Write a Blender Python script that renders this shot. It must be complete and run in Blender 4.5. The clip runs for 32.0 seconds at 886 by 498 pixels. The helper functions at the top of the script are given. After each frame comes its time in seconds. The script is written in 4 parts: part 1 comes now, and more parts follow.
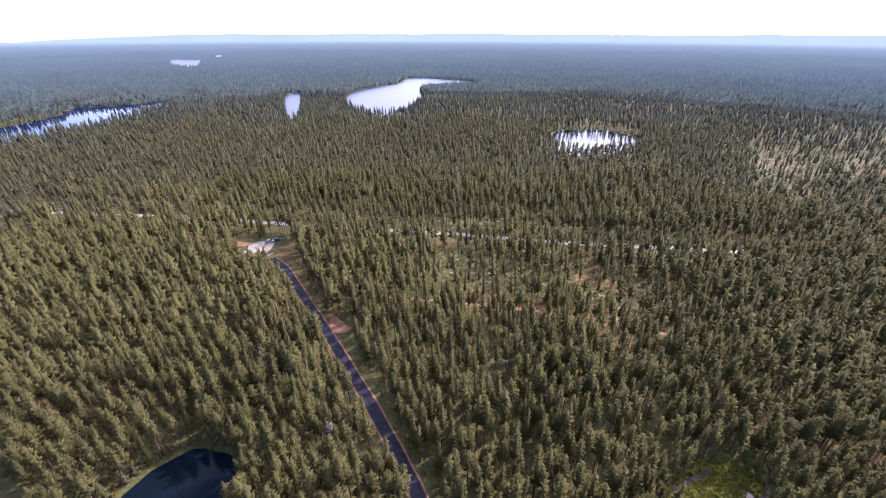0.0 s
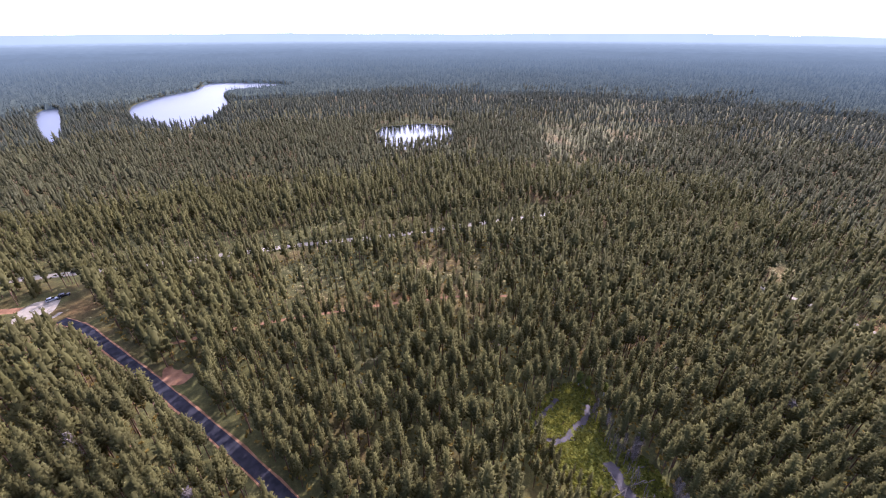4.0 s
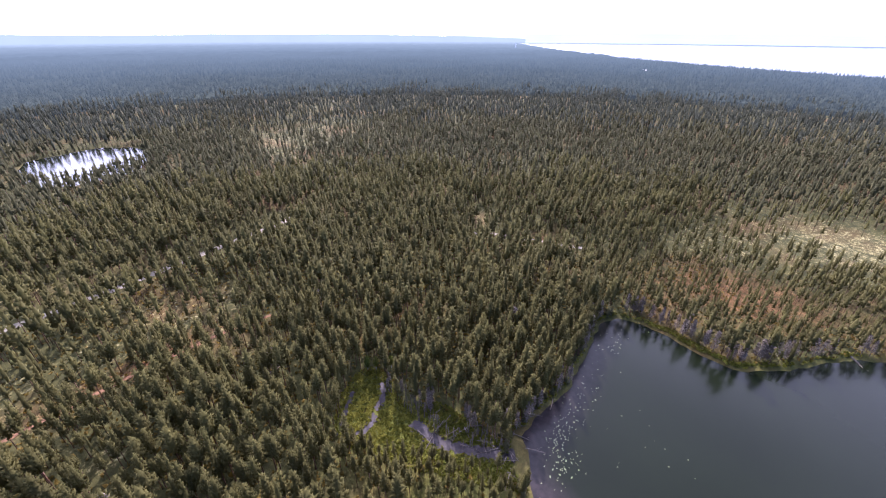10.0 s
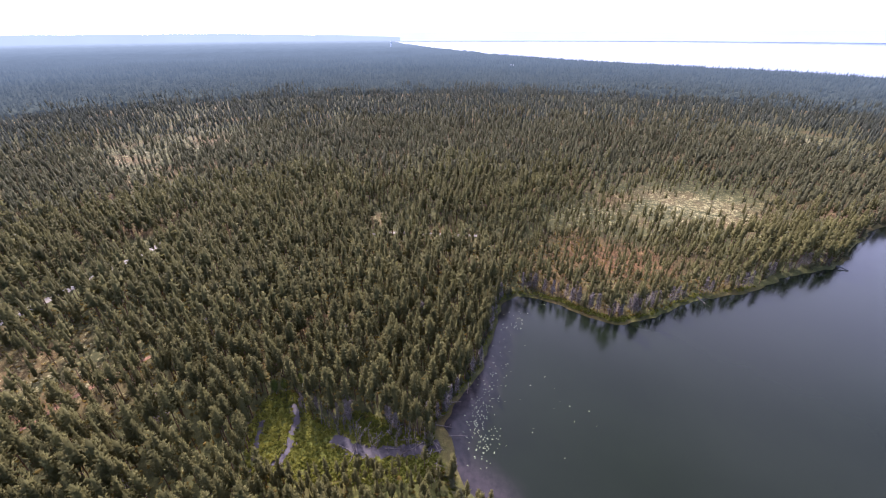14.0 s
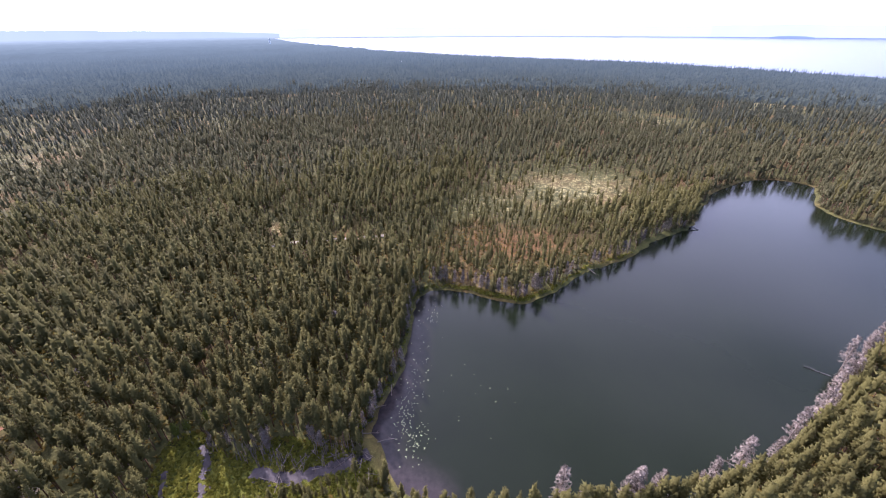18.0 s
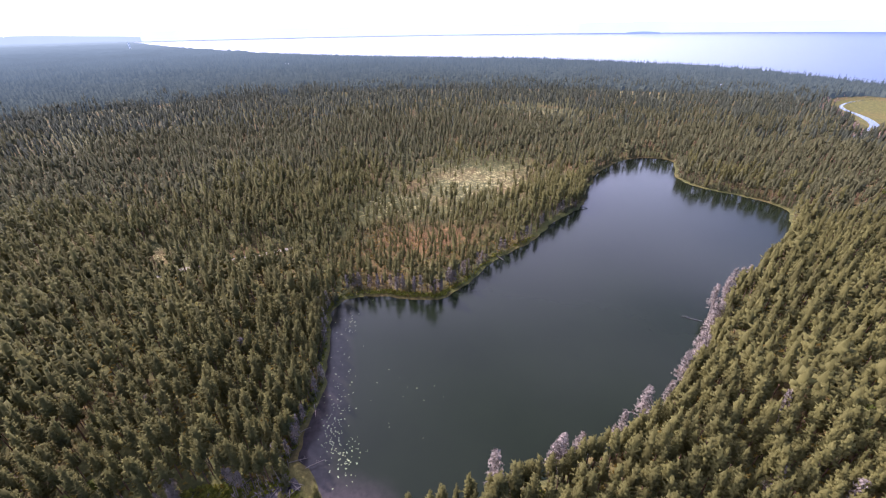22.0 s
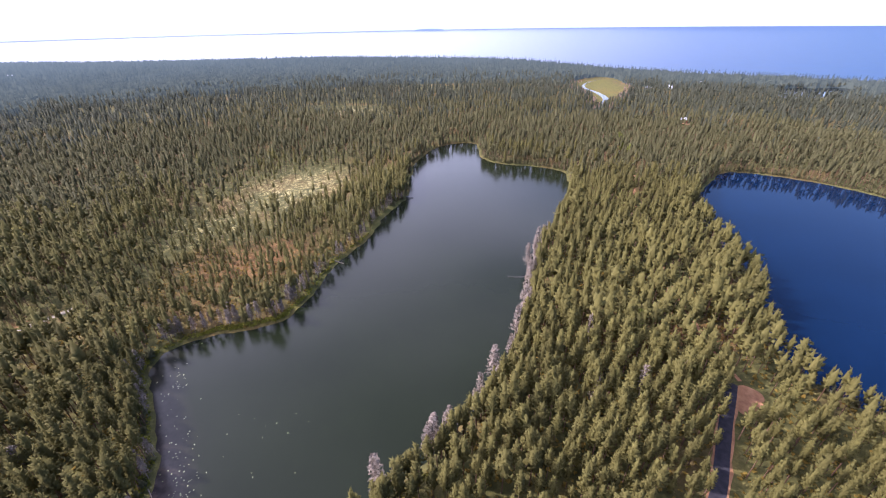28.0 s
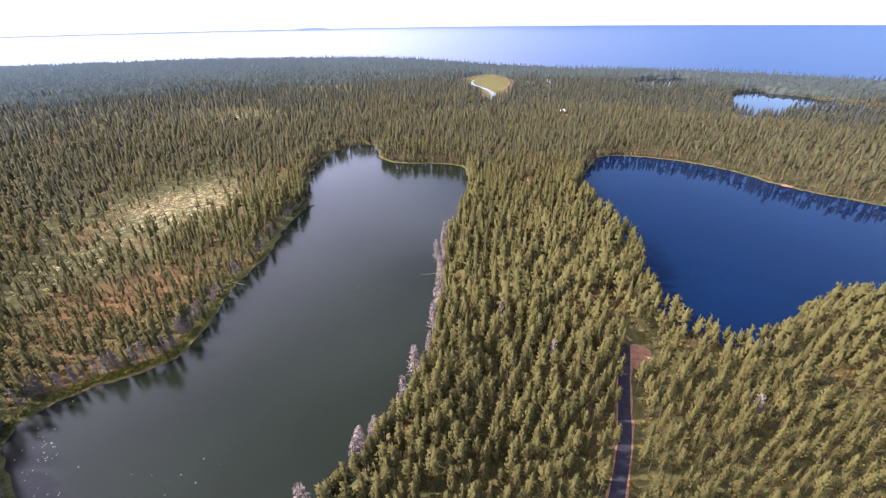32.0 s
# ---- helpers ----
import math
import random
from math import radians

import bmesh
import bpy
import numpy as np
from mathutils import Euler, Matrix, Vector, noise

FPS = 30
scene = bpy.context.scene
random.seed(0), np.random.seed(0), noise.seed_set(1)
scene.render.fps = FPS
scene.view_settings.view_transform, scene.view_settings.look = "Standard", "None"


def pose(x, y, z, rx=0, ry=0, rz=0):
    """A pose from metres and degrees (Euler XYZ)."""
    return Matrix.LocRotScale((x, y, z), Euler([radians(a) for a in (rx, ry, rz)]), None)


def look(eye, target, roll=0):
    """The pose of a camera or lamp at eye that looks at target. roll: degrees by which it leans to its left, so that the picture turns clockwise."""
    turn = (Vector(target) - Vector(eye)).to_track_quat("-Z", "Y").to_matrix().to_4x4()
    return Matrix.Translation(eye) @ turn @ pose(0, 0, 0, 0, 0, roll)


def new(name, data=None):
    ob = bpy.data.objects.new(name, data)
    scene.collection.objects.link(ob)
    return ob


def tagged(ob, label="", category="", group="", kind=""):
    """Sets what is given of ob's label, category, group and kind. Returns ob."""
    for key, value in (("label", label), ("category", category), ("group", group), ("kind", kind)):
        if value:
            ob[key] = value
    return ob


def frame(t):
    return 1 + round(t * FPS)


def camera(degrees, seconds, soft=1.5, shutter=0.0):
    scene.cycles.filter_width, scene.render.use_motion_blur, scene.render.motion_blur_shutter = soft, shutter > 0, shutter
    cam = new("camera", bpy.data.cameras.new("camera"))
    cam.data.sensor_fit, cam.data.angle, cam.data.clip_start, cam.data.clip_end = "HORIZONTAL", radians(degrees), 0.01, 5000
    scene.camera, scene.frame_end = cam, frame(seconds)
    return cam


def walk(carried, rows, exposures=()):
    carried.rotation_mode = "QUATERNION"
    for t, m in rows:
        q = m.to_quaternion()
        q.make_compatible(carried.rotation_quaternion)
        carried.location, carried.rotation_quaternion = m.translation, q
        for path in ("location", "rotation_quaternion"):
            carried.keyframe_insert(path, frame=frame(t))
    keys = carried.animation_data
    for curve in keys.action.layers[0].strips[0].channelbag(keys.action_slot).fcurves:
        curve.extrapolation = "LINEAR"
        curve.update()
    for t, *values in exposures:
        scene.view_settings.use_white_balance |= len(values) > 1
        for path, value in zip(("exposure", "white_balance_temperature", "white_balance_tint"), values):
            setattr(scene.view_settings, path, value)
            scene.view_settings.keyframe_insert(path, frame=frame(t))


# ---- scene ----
cam = camera(95.3, 32.0, soft=1.15)
# seconds, place, heading clockwise from +y, tilt below level, roll
FLIGHT = [
    (0, 0.0, 0.0, 100.5, 0.02, 28.31, 0.13), (0.5, 0.2, -0.1, 100.4, 3.34, 28.33, 0.05), (1, 0.3, -0.2, 100.4, 6.37, 28.32, 0.10),
    (1.5, 0.5, -0.3, 100.3, 9.12, 28.26, 0.15), (2, 0.6, -0.5, 100.3, 11.86, 28.23, 0.16), (2.5, 0.7, -0.7, 100.3, 14.46, 28.26, 0.21),
    (3, 0.8, -0.9, 100.4, 17.27, 28.27, 0.10), (3.5, 0.9, -1.1, 100.4, 20.57, 28.30, 0.04), (5.5, 1.6, -1.7, 100.6, 33.38, 28.39, -0.04),
    (6, 1.8, -1.7, 100.5, 36.46, 28.36, 0.03), (6.5, 2.0, -1.7, 100.5, 39.95, 28.42, 0.04), (7, 2.2, -1.7, 100.5, 43.66, 28.42, 0.11),
    (7.5, 2.4, -1.8, 100.3, 46.61, 28.41, 0.13), (8, 2.5, -1.9, 100.1, 49.76, 28.38, 0.10), (8.5, 2.6, -2.0, 99.9, 52.85, 28.35, 0.09),
    (9, 2.7, -2.2, 99.7, 55.69, 28.31, 0.02), (9.5, 2.7, -2.4, 99.5, 58.66, 28.28, 0.06), (10, 2.7, -2.7, 99.4, 61.70, 28.22, 0.08),
    (10.5, 2.7, -3.0, 99.3, 64.19, 28.24, 0.02), (11, 2.7, -3.2, 99.2, 66.04, 28.19, -0.09), (11.5, 2.7, -3.4, 99.1, 67.98, 28.19, -0.17),
    (12, 2.7, -3.5, 99.1, 69.88, 28.20, -0.18), (12.5, 2.8, -3.6, 99.1, 71.86, 28.21, -0.16), (13, 2.9, -3.6, 99.2, 73.83, 28.28, -0.19),
    (13.5, 3.1, -3.8, 99.3, 75.54, 28.33, -0.24), (14, 3.2, -3.9, 99.4, 77.20, 28.41, -0.26), (14.5, 3.4, -4.0, 99.5, 78.90, 28.50, -0.34),
    (16.5, 3.9, -4.4, 100.1, 86.35, 28.70, -0.28), (17, 3.9, -4.6, 100.2, 88.07, 28.78, -0.32), (17.5, 3.8, -4.9, 100.2, 89.82, 28.85, -0.31),
    (18, 3.8, -5.2, 100.1, 91.50, 28.92, -0.29), (18.5, 3.8, -5.6, 100.1, 92.96, 28.88, -0.41), (19, 3.8, -5.9, 100.1, 94.73, 28.94, -0.51),
    (19.5, 3.9, -6.3, 100.1, 96.74, 28.98, -0.58), (20, 4.0, -6.6, 100.1, 98.26, 28.95, -0.67), (20.5, 4.1, -6.8, 100.1, 99.91, 28.98, -0.74),
    (21, 4.3, -7.0, 100.1, 101.79, 29.00, -0.78), (21.5, 4.4, -7.2, 100.1, 103.47, 29.09, -0.74), (22, 4.5, -7.4, 100.0, 105.06, 29.09, -0.91),
    (22.5, 4.6, -7.5, 100.0, 106.91, 29.16, -0.86), (23, 4.5, -7.7, 100.0, 108.62, 29.16, -0.96), (23.5, 4.4, -7.9, 100.1, 110.88, 29.22, -0.96),
    (24, 4.3, -8.2, 100.1, 113.47, 29.28, -1.08), (24.5, 4.1, -8.4, 100.2, 115.93, 29.35, -0.97), (25, 3.9, -8.6, 100.2, 117.87, 29.44, -1.02),
    (25.5, 3.8, -8.8, 100.2, 119.66, 29.50, -1.02), (27.5, 4.0, -9.7, 99.9, 127.95, 29.66, -1.09), (28, 4.0, -10.0, 99.9, 130.20, 29.67, -1.05),
    (28.5, 3.9, -10.3, 100.0, 132.67, 29.76, -1.06), (29, 3.9, -10.7, 100.0, 135.06, 29.83, -0.91), (29.5, 3.9, -11.0, 100.0, 137.92, 29.91, -0.89),
    (30, 3.8, -11.3, 100.1, 140.43, 29.97, -0.82), (30.5, 3.7, -11.5, 100.1, 142.37, 29.98, -0.75), (31, 3.7, -11.7, 100.1, 143.30, 29.98, -0.77),
    (31.5, 3.6, -11.9, 100.1, 143.70, 29.98, -0.76), (32, 3.5, -12.1, 100.1, 144.36, 29.97, -0.79),
]
walk(cam, [(t, pose(x, y, z, 90 - tilt, 0, -head) @ pose(0, 0, 0, 0, 0, roll)) for t, x, y, z, head, tilt, roll in FLIGHT],
     exposures=[(0, 1.28, 5340, 36), (14, 1.28, 5450, 36), (24, 1.28, 5600, 34), (32, 1.46, 5760, 31)])

# ---- world, sun ----
SUN_AZ, SUN_EL = radians(56), radians(39)
to_sun = Vector((math.sin(SUN_AZ) * math.cos(SUN_EL), math.cos(SUN_AZ) * math.cos(SUN_EL), math.sin(SUN_EL)))
world = bpy.data.worlds.new("sky")
scene.world = world
world.use_nodes = True
wn = world.node_tree
sky = wn.nodes.new("ShaderNodeTexSky")
sky.sky_type = "NISHITA"
sky.sun_disc = False
sky.sun_elevation, sky.sun_rotation = SUN_EL, SUN_AZ
sky.air_density, sky.dust_density, sky.ozone_density = 1.0, 0.3, 3.0
clear_sky = wn.nodes["Background"]
wn.links.new(sky.outputs[0], clear_sky.inputs[0])
clear_sky.inputs[1].default_value = 0.115
# thin white cloud and haze, denser low down and towards the sun
veil = wn.nodes.new("ShaderNodeBackground")
veil.inputs[0].default_value, veil.inputs[1].default_value = (0.97, 0.965, 1.0, 1), 3.4
sky_dir = wn.nodes.new("ShaderNodeTexCoord").outputs["Generated"]


def sky_math(op, a, b2, clamp=False):
    m = wn.nodes.new("ShaderNodeMath")
    m.operation, m.use_clamp = op, clamp
    for socket, value in zip(m.inputs, (a, b2)):
        if isinstance(value, (int, float)):
            socket.default_value = value
        else:
            wn.links.new(value, socket)
    return m.outputs[0]


split = wn.nodes.new("ShaderNodeSeparateXYZ")
wn.links.new(sky_dir, split.inputs[0])
height = sky_math("ABSOLUTE", split.outputs[2], 0.0)
dot = wn.nodes.new("ShaderNodeVectorMath")
dot.operation = "DOT_PRODUCT"
dot.inputs[1].default_value = (math.sin(SUN_AZ), math.cos(SUN_AZ), 0)
wn.links.new(sky_dir, dot.inputs[0])
cloud = wn.nodes.new("ShaderNodeTexNoise")
cloud.inputs["Scale"].default_value, cloud.inputs["Detail"].default_value = 2.2, 6.0
stretch = wn.nodes.new("ShaderNodeVectorMath")
stretch.operation = "MULTIPLY"
stretch.inputs[1].default_value = (1, 1, 5)
wn.links.new(sky_dir, stretch.inputs[0])
wn.links.new(stretch.outputs[0], cloud.inputs["Vector"])
low = sky_math("POWER", sky_math("SUBTRACT", 1.0, height, True), 4.0)
amount = sky_math("ADD", sky_math("MULTIPLY", low, 0.2), sky_math("MULTIPLY", dot.outputs["Value"], 0.68))
amount = sky_math("ADD", amount, sky_math("MULTIPLY", sky_math("SUBTRACT", cloud.outputs["Fac"], 0.42), 0.9))
amount = sky_math("SUBTRACT", amount, sky_math("MULTIPLY", height, 0.12))
amount = sky_math("ADD", amount, 0.11, True)
sky_mix = wn.nodes.new("ShaderNodeMixShader")
wn.links.new(amount, sky_mix.inputs[0])
wn.links.new(clear_sky.outputs[0], sky_mix.inputs[1])
wn.links.new(veil.outputs[0], sky_mix.inputs[2])
wn.links.new(sky_mix.outputs[0], wn.nodes["World Output"].inputs["Surface"])
sun_data = bpy.data.lights.new("sun", "SUN")
sun_data.energy, sun_data.angle, sun_data.color = 3.1, radians(0.6), (1.0, 0.94, 0.84)
sun = new("sun", sun_data)
sun.matrix_world = look(to_sun * 200, (0, 0, 0))


# ---- materials ----
def material(name, rough=0.9, metal=0.0, spec=0.3):
    m = bpy.data.materials.new(name)
    m.use_nodes = True
    b = m.node_tree.nodes["Principled BSDF"]
    b.inputs["Roughness"].default_value = rough
    b.inputs["Metallic"].default_value = metal
    b.inputs["Specular IOR Level"].default_value = spec
    return m, m.node_tree, b


def node(nt, kind, **values):
    n = nt.nodes.new(kind)
    for key, value in values.items():
        n.inputs[key].default_value = value
    return n


def noise_of(nt, scale, detail=4.0, rough=0.6, coord="Object"):
    tc = nt.nodes.new("ShaderNodeTexCoord")
    n = node(nt, "ShaderNodeTexNoise", Scale=scale, Detail=detail, Roughness=rough)
    nt.links.new(tc.outputs[coord], n.inputs["Vector"])
    return n.outputs["Fac"]


def ramp(nt, fac, stops):
    r = nt.nodes.new("ShaderNodeValToRGB")
    els = r.color_ramp.elements
    while len(els) < len(stops):
        els.new(0.5)
    for e, (at, c) in zip(els, stops):
        e.position, e.color = at, (*c, 1)
    nt.links.new(fac, r.inputs[0])
    return r.outputs[0]


def mixed(nt, fac, a, b):
    m = nt.nodes.new("ShaderNodeMix")
    m.data_type = "RGBA"
    for socket, value in ((m.inputs[0], fac), (m.inputs[6], a), (m.inputs[7], b)):
        if isinstance(value, (int, float)):
            socket.default_value = value
        elif isinstance(value, tuple):
            socket.default_value = (*value, 1)
        else:
            nt.links.new(value, socket)
    return m.outputs[2]


def math_of(nt, op, a, b, clamp=False):
    m = nt.nodes.new("ShaderNodeMath")
    m.operation, m.use_clamp = op, clamp
    for socket, value in zip(m.inputs, (a, b)):
        if isinstance(value, (int, float)):
            socket.default_value = value
        else:
            nt.links.new(value, socket)
    return m.outputs[0]


def bumped(nt, b, height, strength, distance):
    n = node(nt, "ShaderNodeBump", Strength=strength, Distance=distance)
    nt.links.new(height, n.inputs["Height"])
    nt.links.new(n.outputs[0], b.inputs["Normal"])


def attr(nt, name):
    n = nt.nodes.new("ShaderNodeAttribute")
    n.attribute_name = name
    return n.outputs["Fac"]


def plain(name, stops, scale, rough=0.9, metal=0.0, spec=0.3, bump=0.0, dist=0.02):
    m, nt, b = material(name, rough, metal, spec)
    f = noise_of(nt, scale)
    nt.links.new(ramp(nt, f, stops), b.inputs["Base Color"])
    if bump:
        bumped(nt, b, noise_of(nt, scale * 6), bump, dist)
    return m


def foliage(name, dark, light, seed_attr=True, sheen=0.0):
    """Needles: each tree and each spray of needles has its own tint."""
    m, nt, b = material(name, 0.8, 0.0, 0.1)
    b.inputs["Sheen Weight"].default_value = sheen
    b.inputs["Sheen Roughness"].default_value = 0.4
    b.inputs["Sheen Tint"].default_value = (0.8, 0.9, 1.0, 1)
    tint = attr(nt, "tint") if seed_attr else nt.nodes.new("ShaderNodeObjectInfo").outputs["Random"]
    geo = nt.nodes.new("ShaderNodeNewGeometry")
    f = math_of(nt, "ADD", math_of(nt, "MULTIPLY", tint, 0.5), math_of(nt, "MULTIPLY", geo.outputs["Random Per Island"], 0.2))
    f = math_of(nt, "ADD", f, math_of(nt, "MULTIPLY", math_of(nt, "SUBTRACT", noise_of(nt, 0.9, 3.0), 0.3), 0.5))
    col = ramp(nt, f, [(0.1, dark), (0.9, light)])
    nt.links.new(col, b.inputs["Base Color"])
    tr = nt.nodes.new("ShaderNodeBsdfTranslucent")
    nt.links.new(col, tr.inputs["Color"])
    mix = nt.nodes.new("ShaderNodeMixShader")
    mix.inputs[0].default_value = 0.46
    nt.links.new(b.outputs[0], mix.inputs[1])
    nt.links.new(tr.outputs[0], mix.inputs[2])
    nt.links.new(mix.outputs[0], nt.nodes["Material Output"].inputs["Surface"])
    return m


def ground_material():
    m, nt, b = material("forest_floor", 0.95, 0.0, 0.1)
    big, mid, fine = noise_of(nt, 0.02), noise_of(nt, 0.3, 6.0, 0.8), noise_of(nt, 1.6)
    moss = ramp(nt, mid, [(0.3, (0.042, 0.04, 0.015)), (0.5, (0.08, 0.073, 0.023)), (0.68, (0.165, 0.14, 0.04))])
    heath = ramp(nt, fine, [(0.3, (0.1, 0.05, 0.018)), (0.7, (0.26, 0.135, 0.05))])
    lichen = ramp(nt, fine, [(0.42, (0.12, 0.085, 0.03)), (0.52, (0.36, 0.3, 0.12)), (0.7, (0.52, 0.45, 0.22))])
    grass = ramp(nt, mid, [(0.32, (0.1, 0.07, 0.02)), (0.46, (0.09, 0.092, 0.014)), (0.7, (0.2, 0.19, 0.03))])
    col = mixed(nt, math_of(nt, "MULTIPLY", math_of(nt, "SUBTRACT", big, 0.5), 3.0, True), moss, heath)
    spots = math_of(nt, "MULTIPLY", math_of(nt, "SUBTRACT", math_of(nt, "ADD", mid, math_of(nt, "MULTIPLY", attr(nt, "lichen"), 0.15)), 0.615), 14.0, True)
    col = mixed(nt, math_of(nt, "MULTIPLY", math_of(nt, "SUBTRACT", math_of(nt, "ADD", mid, math_of(nt, "MULTIPLY", attr(nt, "heath"), 0.36)), 0.7), 5.0, True), col, heath)
    flecks = math_of(nt, "MULTIPLY", math_of(nt, "SUBTRACT", noise_of(nt, 0.75, 4.0, 0.7), 0.4), 7.0, True)
    col = mixed(nt, math_of(nt, "MULTIPLY", spots, flecks), col, lichen)
    col = mixed(nt, attr(nt, "meadow"), col, grass)
    nt.links.new(col, b.inputs["Base Color"])
    bumped(nt, b, fine, 0.6, 0.25)
    return m


def water_material(name, colour, rough, ripple=0.03):
    m, nt, b = material(name, rough, 0.0, 0.22)
    b.inputs["IOR"].default_value = 1.33
    big = noise_of(nt, 0.03)
    deep = mixed(nt, big, tuple(c * 0.7 for c in colour), tuple(c * 1.3 for c in colour))
    bed = ramp(nt, noise_of(nt, 0.5, 5.0, 0.7), [(0.3, (0.024, 0.019, 0.018)), (0.7, (0.052, 0.04, 0.036))])
    nt.links.new(mixed(nt, attr(nt, "shallow"), deep, bed), b.inputs["Base Color"])
    bumped(nt, b, noise_of(nt, 0.9, 3.0), ripple, 0.1)
    return m


FLOOR = ground_material()
NEEDLES = foliage("pine_needles", (0.098, 0.084, 0.026), (0.19, 0.163, 0.047))
# needles greyed for the farther stands: thin haze put into their base colour
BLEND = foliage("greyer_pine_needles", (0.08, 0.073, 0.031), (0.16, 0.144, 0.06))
HAZED_NEEDLES = foliage("haze_greyed_needles", (0.06, 0.062, 0.038), (0.11, 0.111, 0.067))
UNDERGROWTH = foliage("undergrowth", (0.12, 0.085, 0.018), (0.36, 0.235, 0.045))
BIRCH = foliage("birch_leaves", (0.12, 0.14, 0.02), (0.22, 0.22, 0.04))
CANOPY = plain("far_canopy", [(0.35, (0.03, 0.036, 0.018)), (0.65, (0.06, 0.065, 0.03))], 0.05, spec=0.0)
BARK = plain("pine_bark", [(0.35, (0.09, 0.05, 0.03)), (0.65, (0.24, 0.13, 0.075))], 1.5, bump=0.4)
DEADWOOD = plain("bleached_wood", [(0.3, (0.14, 0.107, 0.08)), (0.7, (0.31, 0.238, 0.18))], 2.0, bump=0.3)
DARKWOOD = plain("wet_wood", [(0.3, (0.06, 0.055, 0.052)), (0.7, (0.16, 0.14, 0.13))], 2.0, 0.6, bump=0.3)
ASPHALT = plain("asphalt", [(0.35, (0.024, 0.022, 0.026)), (0.65, (0.042, 0.039, 0.045))], 0.6, 0.92, spec=0.15, bump=0.3)
DIRT = plain("sandy_dirt", [(0.3, (0.2, 0.09, 0.04)), (0.7, (0.36, 0.18, 0.085))], 0.5, bump=0.4)
GRAVEL = plain("gravel", [(0.3, (0.23, 0.185, 0.125)), (0.7, (0.37, 0.305, 0.215))], 0.6, bump=0.4)
WATER = water_material("lake_water", (0.0085, 0.0115, 0.0045), 0.17)
WATER_BLUE = water_material("deep_lake_water", (0.002, 0.01, 0.03), 0.05, 0.01)
WATER_STILL = water_material("sheltered_water", (0.005, 0.009, 0.012), 0.03, 0.004)
WATER_FAR = water_material("ruffled_water", (0.008, 0.016, 0.024), 0.34)
WATER_GREAT = water_material("great_lake_water", (0.014, 0.04, 0.1), 0.35)
MUD = plain("mud_water", [(0.3, (0.045, 0.035, 0.032)), (0.7, (0.105, 0.083, 0.074))], 0.7, 0.6, spec=0.1, bump=0.2, dist=0.05)

# ---- the plan: shores, roads, clearings (metres; camera hovers over the origin) ----
MAIN_LAKE = [(68, 12), (72, 15.5), (77, 16), (84, 13), (91, 11.5), (98, 7.5), (114, 6), (133, 4), (146, 3), (151, -7), (146, -21), (139, -37), (140, -51), (154, -63), (163, -77),
             (169, -92), (178, -109), (192, -121), (202, -146), (214, -157), (240, -178), (266, -203), (287, -248), (270, -281), (243, -254),
             (218, -241), (194, -258), (169, -269), (150, -253), (138, -232), (124, -205), (110, -169), (100, -149), (86, -129), (72, -107),
             (65, -90), (59, -73), (56, -52), (54, -28), (56, -4)]
BLUE_LAKE = [(70, -255), (79, -276), (86, -317), (90, -351), (67, -363), (35, -371), (-4, -367), (-39, -345), (-64, -344), (-120, -338),
             (-160, -290), (-150, -240), (-100, -222), (-64, -217), (-39, -191), (-29, -163), (-18, -150), (3, -155), (16, -169), (26, -202), (49, -227)]
TREE_POND = [(112, 430), (120, 460), (139, 481), (184, 479), (212, 452), (203, 415), (185, 382), (165, 370), (130, 367), (112, 380), (106, 402)]
FAR_LAKE = [(-170, 743), (-172, 812), (-137, 905), (-92, 965), (-94, 1090), (22, 1045), (85, 960), (66, 925), (16, 915), (-36, 880), (-48, 850), (-40, 790), (-34, 720), (-42, 640), (-67, 560), (-99, 567), (-140, 620)]
SLIVER_LAKE = [(-293, 790), (-268, 810), (-240, 719), (-180, 520), (-200, 530)]
WEST_LAKE = [(-600, 330), (-540, 450), (-518, 483), (-505, 551), (-556, 630), (-508, 632), (-478, 669), (-451, 700), (-430, 690), (-408, 600), (-404, 520), (-407, 470), (-424, 425), (-460, 360)]
TOWN_LAKE = [(-1110, 1820), (-966, 1780), (-894, 1628), (-730, 1330), (-839, 1372), (-1000, 1620)]
DARK_POND = [(-84, 44), (-80, 60), (-74, 70), (-62, 74), (-55, 69), (-46, 58), (-48, 36), (-70, 26)]
SPIT_POND = [(12, -785), (-31, -777), (-79, -746), (-119, -712), (-180, -665), (-240, -600), (-215, -575), (-140, -625), (-105, -650), (-80, -668), (-45, -628), (-28, -578),
             (-5, -580), (10, -600), (14, -660), (20, -720)]
BAY = [(165, -835), (125, -868), (95, -900), (80, -860), (84, -805), (104, -775), (132, -738), (150, -745), (165, -790)]
GREAT_LAKE = [(5300, 1950), (3600, 1180), (2300, 470), (1900, 100), (1638, -118), (1440, -395), (1250, -655), (1000, -815), (800, -920), (600, -905), (480, -880),
              (375, -895), (300, -900), (177, -950), (49, -970), (-150, -960), (-500, -1000), (-1200, -1100), (-5300, -1300), (-5300, -5300), (5300, -5300)]
NORTH_LAKE = [(-4900, 3300), (-3300, 3700), (-2700, 4000), (-2400, 4900), (-4900, 4900)]
RIVER = [(417, -757), (415, -711), (408, -680), (396, -650), (375, -625), (345, -606), (315, -578), (297, -554), (284, -524), (272, -490)]
CREEK_HEAD = [(75.5, 58.5), (73.8, 56.9), (71.5, 55.2), (69.5, 54.6), (66.2, 54.6), (64.8, 53), (63.1, 52.5), (60.7, 51.8), (57.6, 53.9)]
CREEK_WEST = [(68.5, 64.6), (67.2, 64), (65, 63.1), (62.9, 62.4), (60, 61), (56, 58.5)]
